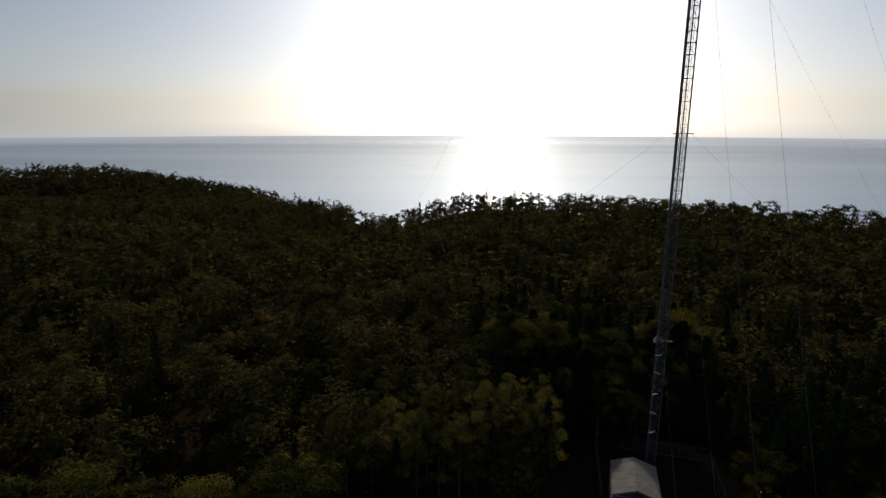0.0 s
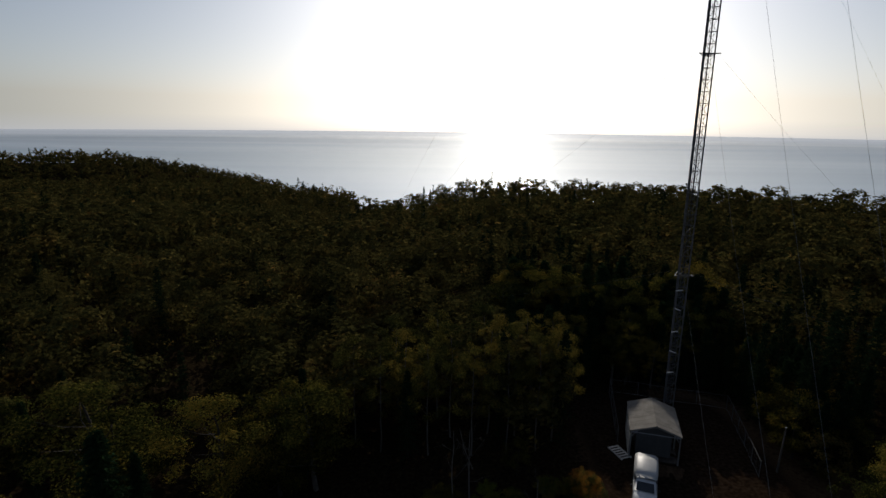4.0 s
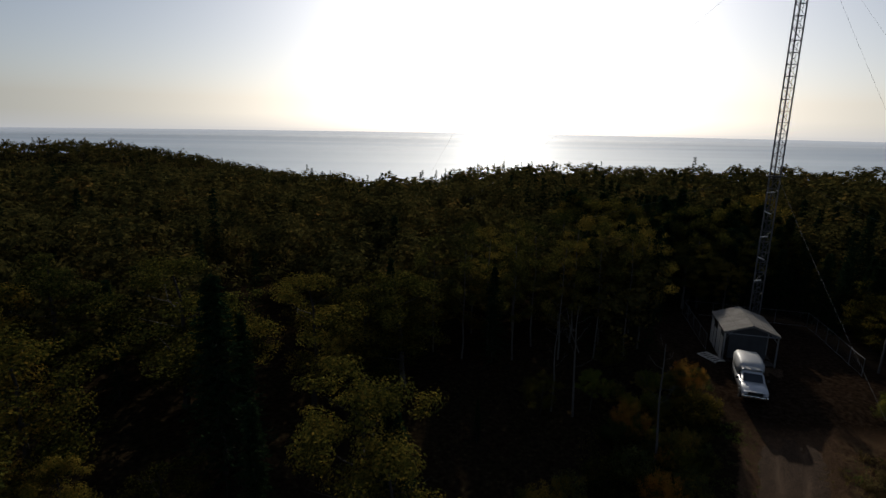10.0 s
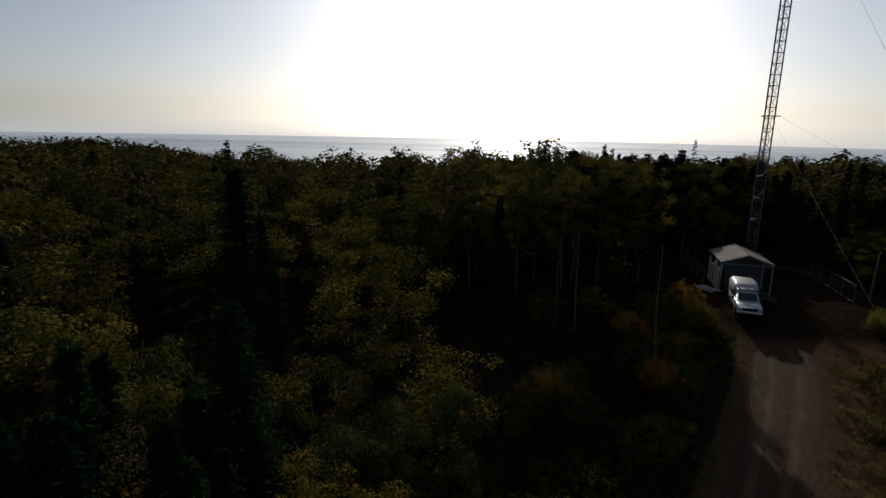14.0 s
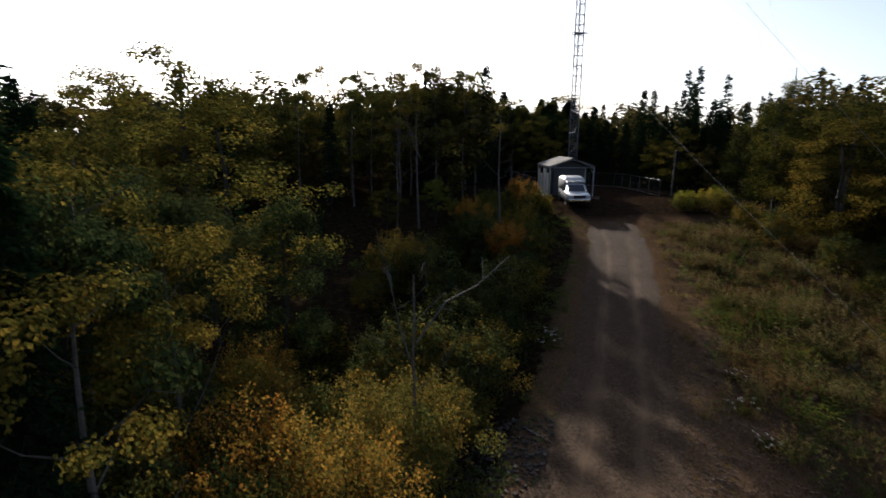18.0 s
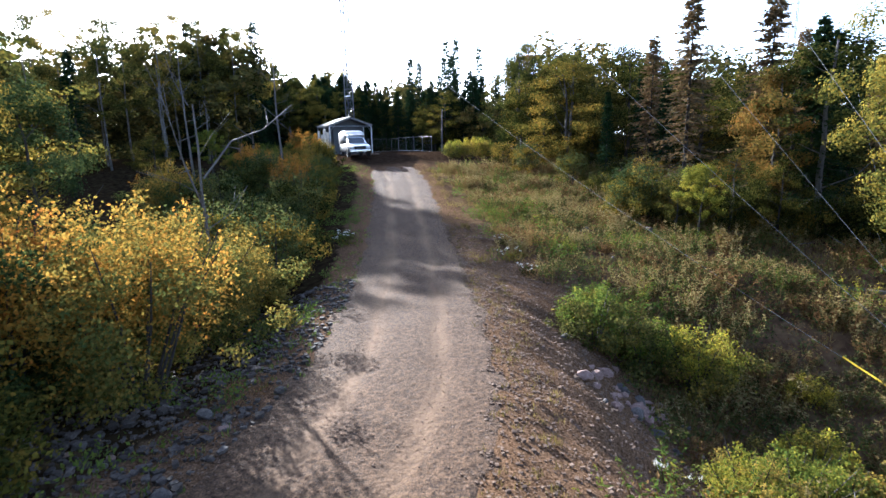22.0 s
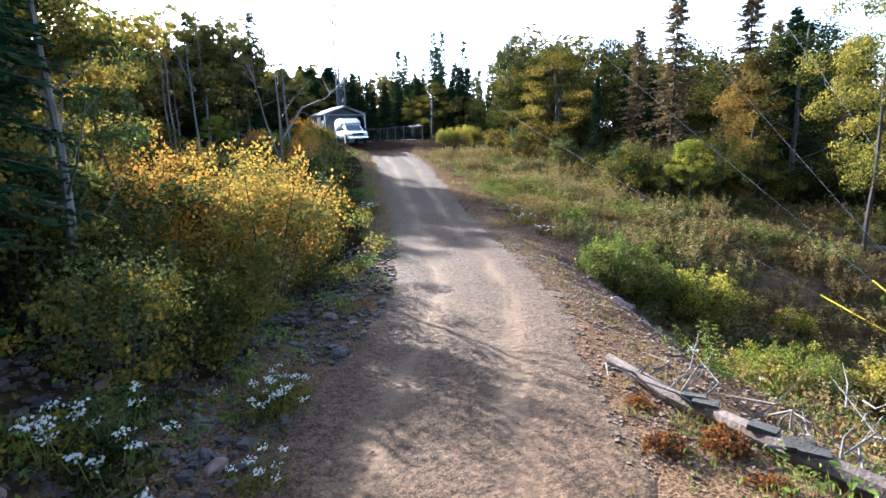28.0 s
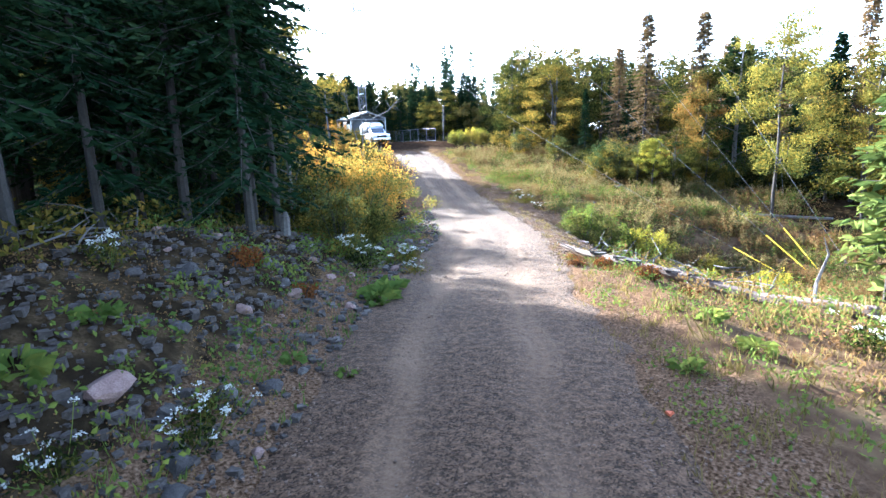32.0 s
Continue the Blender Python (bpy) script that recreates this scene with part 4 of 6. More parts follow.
def equipment_hut():
    root = tagged(new("equipment_hut"), "grey hut under a pale gabled metal roof on posts", "hut")
    z0 = 1.72
    root.matrix_basis = pose(18.85, 46.75, z0, 0, 0, -14.9)
    w, dep, eave, ridge = 2.2, 5.2, 3.0, 3.75
    # roof: two ribbed sheets with thickness
    for sgn, nm in ((-1, "roof_sheet"), (1, "roof_sheet")):
        b = Build()
        n = 26
        ys = np.linspace(-0.35, dep + 0.2, n)
        rib = 0.004 * (np.arange(n) % 2)
        v = []
        for lay in (0.0, -0.05):
            for yy, rr in zip(ys, rib):
                v.append((sgn * (w + 0.12), yy, eave - 0.05 + rr + lay))
                v.append((sgn * 0.0, yy, ridge + rr + lay))
        f = [(2 * i, 2 * i + 1, 2 * i + 3, 2 * i + 2) for i in range(n - 1)]
        f += [(2 * n + 2 * i, 2 * n + 2 * i + 2, 2 * n + 2 * i + 3, 2 * n + 2 * i + 1) for i in range(n - 1)]
        f += [(0, 2 * n, 2 * n + 1, 1), (2 * n - 2, 2 * n - 1, 4 * n - 1, 4 * n - 2)]
        f += [(2 * i, 2 * i + 2, 2 * n + 2 * i + 2, 2 * n + 2 * i) for i in range(n - 1)]
        part(nm, b.add(v, f), M_ROOF, root, "pale stained ribbed roof sheet")
    slope = Vector((-(w + 0.12), 0, ridge - eave + 0.05))
    for sgn in (-1, 1):
        for row in range(2):
            for col in range(8):
                y0, y1 = -0.36 + col * (dep + 0.58) / 8, -0.36 + (col + 1) * (dep + 0.58) / 8 - 0.025
                lo, hi = slope * (row * 0.5) , slope * (row * 0.5 + 0.488)
                v = [(sgn * (w + 0.14 + q.x), yy, eave - 0.02 + q.z + up) for up in (0.012, 0.036) for q, yy in ((lo, y0), (lo, y1), (hi, y1), (hi, y0))]
                part("roof_panel", Build().add(v, [(0, 3, 2, 1), (4, 5, 6, 7), (0, 1, 5, 4), (1, 2, 6, 5), (2, 3, 7, 6), (3, 0, 4, 7)]), M_ROOF, root)
    part("ridge_cap", Build().tube([(0, -0.36, ridge + 0.03), (0, dep + 0.22, ridge + 0.03)], 0.07, 6), M_ROOF, root)
    for sx in (-w, w):
        for yy in (-0.2, dep * 0.5, dep):
            part("post", bevelled("post", (sx - 0.06, yy - 0.06, -0.2), (sx + 0.06, yy + 0.06, eave - 0.05), M_STEEL, 0.01), None, root)
            b = Build()
            b.tube([(sx, yy, eave - 0.75), (sx - math.copysign(0.6, sx), yy, eave + 0.08)], 0.035, 4)
            part("brace", b, M_STEEL, root)
        part("eave_beam", bevelled("eave_beam", (sx - 0.05, -0.3, eave - 0.2), (sx + 0.05, dep + 0.15, eave - 0.06), M_STEEL, 0.01), None, root)
    for yy in (-0.3, dep + 0.15):
        for sgn in (-1, 1):
            b = Build().tube([(sgn * w, yy, eave - 0.08), (0, yy, ridge - 0.07)], 0.06, 4)
            part("rafter", b, M_STEEL, root)
        part("tie_beam", Build().tube([(-w, yy, eave - 0.14), (w, yy, eave - 0.14)], 0.045, 4), M_STEEL, root)
    # closed hut under the roof, its gable boarded
    hw, h0, h1 = 1.6, 0.75, dep - 0.2
    for name, lo, hi in (("wall", (-hw, h0, 0), (hw, h0 + 0.1, eave - 0.1)), ("wall", (-hw, h1 - 0.1, 0), (hw, h1, eave - 0.1)), ("wall", (-hw, h0 + 0.1, 0), (-hw + 0.1, h1 - 0.1, eave - 0.1)), ("wall", (hw - 0.1, h0 + 0.1, 0), (hw, h1 - 0.1, eave - 0.1))):
        part(name, bevelled(name, lo, hi, M_SIDING, 0.01), None, root)
    gable = Build().add([(-hw, h0, eave - 0.1), (hw, h0, eave - 0.1), (0.1, h0, ridge - 0.12), (-0.1, h0, ridge - 0.12), (-hw, h0 + 0.1, eave - 0.1), (hw, h0 + 0.1, eave - 0.1), (0.1, h0 + 0.1, ridge - 0.12), (-0.1, h0 + 0.1, ridge - 0.12)],
                        [(0, 1, 2, 3), (5, 4, 7, 6), (1, 5, 6, 2), (4, 0, 3, 7), (3, 2, 6, 7)])
    part("gable", gable, M_SIDING, root)
    for k in range(9):
        xx = -hw + 0.2 + k * (2 * hw - 0.4) / 8
        part("batten", bevelled("batten", (xx - 0.02, h0 - 0.025, 0.05), (xx + 0.02, h0, eave - 0.12), M_SIDING, 0.004, 1), None, root)
    for y0, y1, z1 in ((0.05, 1.0, 2.3), (1.25, 2.4, 2.65), (2.8, 3.7, 2.1), (3.95, 4.9, 2.5)):
        part("side_board", bevelled("side_board", (-w - 0.1, y0, 0.1), (-w - 0.065, y1, z1), M_BOARD, 0.008), None, root, "pale board between the side posts")
    door = part("door", bevelled("door", (0.45, h0 - 0.045, 0.05), (1.35, h0 - 0.003, 2.1), M_SIDING, 0.01), None, root, "grey steel door")
    part("handle", Build().tube([(0.55, h0 - 0.1, 1.0), (0.55, h0 - 0.1, 1.15)], 0.015, 6), M_CHROME, door)
    part("slab", bevelled("slab", (-w - 0.1, -0.1, -0.4), (w + 0.1, dep + 0.1, 0.03), M_BANKSTONE, 0.02), None, root, "concrete slab")
    return root


equipment_hut()


def wheel(parent, x, y):
    b = Build()
    b.tube([(x - 0.13, y, 0.4), (x - 0.1, y, 0.4), (x + 0.1, y, 0.4), (x + 0.13, y, 0.4)], [0.36, 0.4, 0.4, 0.36], 12)
    tyre = part("wheel", b, M_BLACK, parent, "black tyre on a steel rim")
    side = math.copysign(0.135, x)
    rim = Build().tube([(x + side * 0.7, y, 0.4), (x + side, y, 0.4), (x + side * 1.03, y, 0.4)], [0.24, 0.24, 0.1], 12)
    part("rim", rim, M_CHROME, tyre)


def loft(sections, mat, name, smooth=True):
    """Skin over closed cross-sections of equal length."""
    v = np.array(sections, float)
    n, k = v.shape[:2]
    f = [(i * k + j, i * k + (j + 1) % k, (i + 1) * k + (j + 1) % k, (i + 1) * k + j) for i in range(n - 1) for j in range(k)]
    b = Build().add(v, f)
    for o in (0, (n - 1) * k):
        b.f.append(np.array([(o, o + j, o + j + 1, o + j + 2) for j in range(1, k - 2, 2)], int))
    return b.mesh(name, mat, smooth)


def pickup_truck():
    root = tagged(new("pickup_truck"), "white pickup truck with a tall white camper top", "truck")
    root.matrix_basis = pose(15.35, 39.2, gz(16.0, 41.5) + 0.02, 0, 0, -20)

    def sec(y, hw, z0, z1, inset=0.08, r=0.1):
        return [(-hw, y, z0), (hw, y, z0), (hw, y, (z0 + z1) / 2), (hw, y, z1 - r), (hw - inset, y, z1), (-hw + inset, y, z1), (-hw, y, z1 - r), (-hw, y, (z0 + z1) / 2)]

    part("body", loft([sec(0.0, 0.86, 0.55, 0.98), sec(0.12, 0.94, 0.48, 1.06), sec(0.9, 0.97, 0.45, 1.14), sec(1.45, 0.98, 0.45, 1.18), sec(3.2, 0.98, 0.45, 1.2), sec(5.35, 0.98, 0.48, 1.2), sec(5.5, 0.95, 0.5, 1.18)], M_PAINT, "body"), None, root)
    part("cab", loft([sec(1.38, 0.9, 1.15, 1.2, 0.05, 0.02), sec(2.05, 0.84, 1.15, 1.72, 0.1, 0.12), sec(2.35, 0.82, 1.15, 1.82, 0.12, 0.14), sec(3.2, 0.84, 1.15, 1.84, 0.12, 0.14)], M_PAINT, "cab"), None, root)
    ws = Build().add([(-0.74, 1.44, 1.22), (0.74, 1.44, 1.22), (0.68, 2.0, 1.71), (-0.68, 2.0, 1.71), (-0.74, 1.42, 1.24), (0.74, 1.42, 1.24), (0.68, 1.98, 1.735), (-0.68, 1.98, 1.735)], [(4, 5, 6, 7), (0, 3, 2, 1), (0, 1, 5, 4), (1, 2, 6, 5), (2, 3, 7, 6), (3, 0, 4, 7)])
    part("windshield", ws, M_GLASS, root, "dark windshield")
    for sx in (-1, 1):
        g = Build().add([(sx * 0.895, 1.7, 1.24), (sx * 0.905, 3.1, 1.24), (sx * 0.86, 3.05, 1.68), (sx * 0.85, 2.15, 1.68), (sx * 0.88, 1.72, 1.25), (sx * 0.88, 3.08, 1.25), (sx * 0.84, 3.03, 1.67), (sx * 0.83, 2.16, 1.67)], [(0, 1, 2, 3), (4, 7, 6, 5), (0, 4, 5, 1), (1, 5, 6, 2), (2, 6, 7, 3), (3, 7, 4, 0)])
        part("side_window", g, M_GLASS, root, "dark side glass")
        part("mirror", bevelled("mirror", (sx * 1.12 - 0.1, 1.75, 1.2), (sx * 1.12 + 0.1, 1.83, 1.42), M_BLACK, 0.02), None, root)
        part("headlight", bevelled("headlight", (sx * 0.73 - 0.15, -0.03, 0.78), (sx * 0.73 + 0.15, 0.08, 0.96), M_LAMP, 0.03), None, root)
        for yy in (0.95, 4.35):
            wheel(root, sx * 0.9, yy)
            arch = Build().tube([(sx * 0.985, yy + 0.48 * math.cos(a), 0.42 + 0.48 * math.sin(a)) for a in np.linspace(0.05, 3.09, 11)], 0.035, 4)
            part("wheel_arch", arch, M_BLACK, root)
    part("grille", bevelled("grille", (-0.52, -0.035, 0.72), (0.52, 0.05, 0.98), M_BLACK, 0.02), None, root)
    part("bumper", bevelled("bumper", (-0.95, -0.12, 0.46), (0.95, 0.1, 0.68), M_CHROME, 0.04), None, root)
    part("rear_bumper", bevelled("rear_bumper", (-0.93, 5.45, 0.5), (0.93, 5.62, 0.66), M_CHROME, 0.03), None, root)
    part("camper_top", loft([sec(2.25, 0.8, 1.84, 1.96, 0.2, 0.08), sec(2.5, 0.92, 1.8, 2.2, 0.22, 0.16), sec(3.0, 0.98, 1.2, 2.36, 0.26, 0.22), sec(4.4, 1.0, 1.2, 2.4, 0.26, 0.22), sec(5.45, 0.98, 1.2, 2.34, 0.26, 0.22), sec(5.52, 0.94, 1.2, 2.28, 0.26, 0.22)], M_CAP, "camper_top"), None, root)
    return root


pickup_truck()

# ---- trees and shrubs along the clearing ----


def spikes(rng, height, radius, count, leaf):
    """Leaves along many upright shoots of unequal height, so that the outline is ragged."""
    shoots = 60
    w, r = rng.uniform(0, 6.28, shoots), radius * np.sqrt(rng.random(shoots))
    top = height * (1.08 - 0.38 * (r / radius) ** 2) * rng.uniform(0.72, 1.05, shoots)
    k, u = rng.integers(shoots, size=count), rng.random(count) ** 0.7
    wide = 0.2 * radius * (1.2 - u)
    c = np.column_stack([r[k] * np.cos(w[k]) * (0.6 + 0.45 * u), r[k] * np.sin(w[k]) * (0.6 + 0.45 * u), top[k] * (0.38 + 0.62 * u)]) + rng.normal(0, 1, (count, 3)) * np.column_stack([wide, wide, wide * 0.6])
    b = Build()
    s = leaf * rng.uniform(0.6, 1.25, count)
    b.cards(c, rng.normal(0, 0.8, (count, 3)) + np.array([0, 0, 0.35]), s, s * 0.7, rng, 0.08, True)
    return b


def shrub(seed, height, radius, upper, lower, label, count=3600, leaf=0.1, share=0.45, name="shrub", group="roadside shrubs"):
    """Many-stemmed shrub: stems, a lower mass of leaves and an upper one of another colour."""
    rng = np.random.default_rng(seed)
    root = tagged(new(name), label, "shrub", group)
    st = Build()
    for k in range(9):
        w, r = k * 2.4 + rng.normal(0, 0.3), radius * rng.uniform(0.3, 0.85)
        p = np.array([[0.1 * np.cos(w), 0.1 * np.sin(w), -0.15], [r * 0.5 * np.cos(w), r * 0.5 * np.sin(w), height * 0.45], [r * np.cos(w), r * np.sin(w), height * rng.uniform(0.75, 0.98)]])
        st.tube(p + rng.normal(0, 0.04, p.shape), [0.03, 0.02, 0.006], 4, False)
    part("stem", st, M_BARK, root)
    n = int(count * share)
    part("upper_foliage", spikes(rng, height, radius * 0.85, n, leaf), upper, root)
    part("lower_foliage", crown_of(rng, height * 0.78, radius, height * 0.02, count - n, leaf, 40, slim=0.72, loose=0.7), lower, root)
    return Kind(root, height)


ORANGE = [shrub(61, 3.3, 1.9, M_AUTUMN, M_GOLDSHRUB, "tall shrub with orange and gold upper leaves", 24000, 0.062, 0.46),
          shrub(62, 2.9, 1.7, M_AUTUMN, M_GOLDSHRUB, "bushy shrub turning gold and orange", 22000, 0.062, 0.46)]
YELGREEN = [shrub(63, 2.1, 1.35, M_YELLOW, M_DITCH, "leafy yellow-green sapling clump in the ditch", 9000, 0.075),
            shrub(64, 1.7, 1.2, M_YELLOW, M_DITCH, "low leafy shrub with yellow upper leaves", 8000, 0.07)]
GREENS = [shrub(65, 2.4, 1.6, M_GREEN, M_GREEN, "dense dark green alder shrub", 5200, 0.1),
          shrub(66, 1.8, 1.4, M_SHRUB, M_GREEN, "low green shrub at the roadside", 4600, 0.09),
          shrub(67, 3.4, 1.7, M_SHRUB, M_GREEN, "tall green shrub at the edge of the woods", 6000, 0.1)]
RUSTY = [shrub(68, 0.7, 0.6, M_RUST, M_RUST, "low rust-red bracken clump", 900, 0.09, name="bracken", group="bracken clumps")]
for k, (x, y, s) in enumerate([(-9.0, 7.3, 0.95), (-10.9, 8.4, 1.05), (-7.2, 10.6, 0.95), (-9.4, 10.6, 1.1), (-6.0, 12.3, 0.8)]):
    ORANGE[k % 2].put(x, y, 73 * k, s * 1.22)
for k, (x, y, s) in enumerate([(-12.2, 6.1, 0.9), (-4.6, 13.6, 1.0), (-3.2, 15.2, 1.0), (-2.0, 17.4, 1.05), (-0.4, 19.5, 1.0), (1.0, 22.0, 1.05), (2.7, 24.2, 1.0), (4.4, 26.8, 0.95), (-5.2, 16.4, 1.1), (-3.0, 20.5, 1.2), (-0.8, 24.2, 1.2),
                               (6.3, 29.6, 0.8), (8.0, 33.0, 0.8), (9.6, 36.0, 0.7), (-12.6, 3.3, 0.55), (-11.6, 4.1, 0.7), (-13.0, 1.9, 0.4)]):
    GREENS[k % 3].put(x, y, 51 * k, s)
for k, (x, y, s) in enumerate([(2.6, 5.5, 0.95), (3.7, 4.5, 1.0), (4.7, 3.3, 1.05), (4.0, 6.4, 0.8), (0.6, -0.5, 0.85), (1.9, -0.9, 0.95), (-0.9, -0.3, 0.7), (3.2, -0.2, 0.9), (2.9, -2.6, 0.9), (6.5, 0.9, 0.6)]):
    YELGREEN[k % 2].put(x, y, 67 * k, s * 1.02)
for k, (x, y, s) in enumerate([(25.2, 37.6, 0.95), (27.0, 37.0, 1.05), (28.8, 37.4, 1.0), (26.4, 39.2, 0.8), (30.4, 39.0, 1.0), (22.4, 21.4, 0.8), (20.3, 17.4, 0.8), (19.3, 13.0, 0.75), (24.2, 27.2, 0.9), (25.4, 31.0, 1.0)]):
    (YELGREEN[0] if k < 5 else GREENS[k % 3]).put(x, y, 31 * k, s)
for k, (x, y) in enumerate([(-8.65, -2.6), (-8.7, -1.6), (-8.2, -2.0), (-8.9, -3.6), (-7.9, -0.9), (-9.1, -4.6), (-15.9, -0.8), (-16.6, -0.3)]):
    RUSTY[0].put(x, y, 40 * k, 0.35 + 0.07 * (k % 4))


def shrub_belt():
    rng = np.random.default_rng(88)
    for _ in range(150):
        i = rng.integers(150, 400)
        left = rng.random() < 0.62
        d = -rng.uniform(5.5, 13) if left else rng.uniform(15, 23)
        x, y = LINE[i, 0] + d * TANG[i, 1], LINE[i, 1] - d * TANG[i, 0]
        if (x > 11 and y > 34) or (not left and y > 30) or np.hypot(x + 9, y - 3) < 5:
            continue
        if (left and y < 6) or (not left and y < 10):
            continue
        if not left and d < 18 and open_ground(np.array([x + 2.5]), np.array([y - 1.5]))[0]:
            continue
        k = rng.random()
        (GREENS[rng.integers(3)] if k < 0.66 else ORANGE[rng.integers(2)] if k < 0.8 else YELGREEN[rng.integers(2)]).put(x, y, rng.uniform(0, 360), rng.uniform(0.6, 1.1))


shrub_belt()
for k in range(34):
    GREENS[k % 3].put(15.4 + 6.0 * ((k * 0.618) % 1), -5.0 + 19.0 * ((k * 0.3819) % 1), 47 * k, 0.7 + 0.4 * ((k * 0.77) % 1))

# spruces that stand close by the road
HERO = [conifer(71, 10.5, 2.5, M_SPRUCE, "big dark spruce with drooping branches", "roadside spruces", whorls=34, per=8, twigs=17, first=0.14, droop=0.5, needle=0.55, broad=0.36),
        conifer(72, 12.0, 2.2, M_SPRUCE, "big dark spruce with bare lower trunk", "roadside spruces", whorls=36, per=8, twigs=16, first=0.2, droop=0.45, needle=0.55, broad=0.36)]
for k, (x, y, s) in enumerate([(-15.65, 1.7, 1.0), (-16.6, 2.6, 0.95), (-18.2, 2.2, 0.9), (-19.6, 0.9, 0.85), (-21.4, 0.2, 1.0), (-14.3, 4.6, 0.8), (-17.0, 5.2, 1.05), (-20.0, 4.0, 1.0), (-23.4, -1.6, 1.0), (-13.2, 6.4, 0.7), (-15.5, 9.9, 1.2)]):
    HERO[k % 2].put(x, y, 47 * k, s)
# added out of view, only to keep sky light off the left bank
for k, (x, y, s) in enumerate([(-22.3, -2.6, 0.95), (-24.2, -4.6, 1.0), (-25.4, -7.4, 1.0), (-27.6, -9.6, 1.05), (-23.6, 1.4, 1.0), (-26.6, -2.4, 1.0), (-29.8, -12.2, 1.0)]):
    HERO[k % 2].put(x, y, 67 * k + 20, s)
for k in range(16):
    HERO[k % 2].put(-21.5 + 2.3 * (k % 4) + 0.5 * math.sin(5 * k), 3.6 + 2.1 * (k // 4) + 0.5 * math.cos(7 * k), 43 * k, 0.74 + 0.05 * (k % 5))
FIR = conifer(73, 5.4, 1.7, M_FIR, "sparse yellow-green fir with bare lower twigs", "roadside firs", whorls=17, per=6, twigs=8, first=0.22, droop=0.15, gaps=0.25, needle=0.9)
FIR.put(-5.3, -7.3, 20, 1.0)
for x, y, s in ((20.9, 12.2, 1.02), (20.7, 7.9, 1.0), (25.5, 8.0, 0.9), (23.6, 16.0, 0.85)):
    BROWNS[0].put(x, y, 31 * x, s, wide=1.25)
M_YELLOWMAPLE = leaves("yellowing_maple_leaves", [(0.027, 0.041, 0.012), (0.064, 0.075, 0.018), (0.14, 0.122, 0.022), (0.23, 0.16, 0.024)], translucent=0.4)
YELLOWMAPLE = deciduous(84, 10.4, 2.8, 2.2, M_YELLOWMAPLE, M_BARK, "maple_tree", "yellow maple with layered boughs at the clearing's edge", count=17000, leaf=0.1, clumps=60, group="trees by the road", slim=0.75, r0=0.085)
YELLOWMAPLE.put(12.6, 0.3, 30, 1.0)
YELLOWMAPLE.put(14.9, -4.2, 200, 0.85)
GOLDS[1].put(18.3, 6.6, 40, 0.85, "maple turning orange among dark spruces")
for x, y, s in ((19.6, 5.4, 0.92), (24.0, 6.0, 0.95), (17.2, -1.0, 0.85)):
    SPRUCES[0].put(x, y, 60 * x, s)
for x, y, s in ((13.9, 7.9, 0.44), (15.2, 7.0, 0.46), (14.6, 9.2, 0.36), (16.6, 5.6, 0.42)):
    (GOLDS[0] if x < 14 else MAPLES[0]).put(x, y, 50 * x, s, "small sapling with yellowing leaves at the clearing's edge")
for k, (x, y, s) in enumerate([(31.3, 34.0, 1.0), (29.0, 33.0, 0.95), (27.2, 30.5, 0.9), (31.0, 29.0, 1.0), (34.0, 36.0, 1.0)]):
    (MAPLES if k % 2 else BIRCHES)[k % 3].put(x, y, 50 * k, s)
# leafy trees close on the road's forest side, seen from above
CLOSE = [deciduous(81, 9.6, 2.5, 1.8, M_BIRCH, M_BIRCHBARK, "birch_tree", "leafy birch with fine green-gold leaves", count=10000, leaf=0.11, clumps=36, group="trees by the road", slim=0.78),
         deciduous(82, 9.0, 2.7, 1.4, M_SHRUB, M_BARK, "maple_tree", "leafy maple with green leaves turning yellow", count=10000, leaf=0.12, clumps=36, group="trees by the road", slim=0.78),
         deciduous(83, 8.2, 2.3, 1.6, M_AUTUMNTREE, M_BARK, "maple_tree", "young maple with orange-brown leaves", count=8000, leaf=0.11, clumps=60, group="trees by the road")]
for k, (x, y, s) in enumerate([(-13.6, 9.6, 0.85), (-17.2, 12.6, 1.0), (-13.4, 12.6, 0.88), (-18.6, 8.6, 1.0), (-15.2, 15.2, 1.0), (-11.8, 16.4, 0.85), (-20.6, 14.6, 0.95), (-9.6, 18.4, 0.8), (-19.4, 11.2, 0.9)]):
    CLOSE[(0, 1, 1, 2, 0, 1, 0, 1, 0)[k]].put(x, y, 77 * k, s)
for k, (x, y, s) in enumerate([(-12.5, 6.0, 0.68), (-13.4, 8.0, 0.8), (-11.9, 10.6, 0.75)]):
    CLOSE[k % 2].put(x, y, 77 * k + 30, s)
    if k:
        GREENS[2].put(x + 0.5, y - 0.6, 50 * k, 1.0)
for x, y, s in ((-23.3, 30.7, 1.22), (-12.0, 26.0, 0.9)):
    SPRUCES[0].put(x, y, 33 * x, s, wide=1.3)


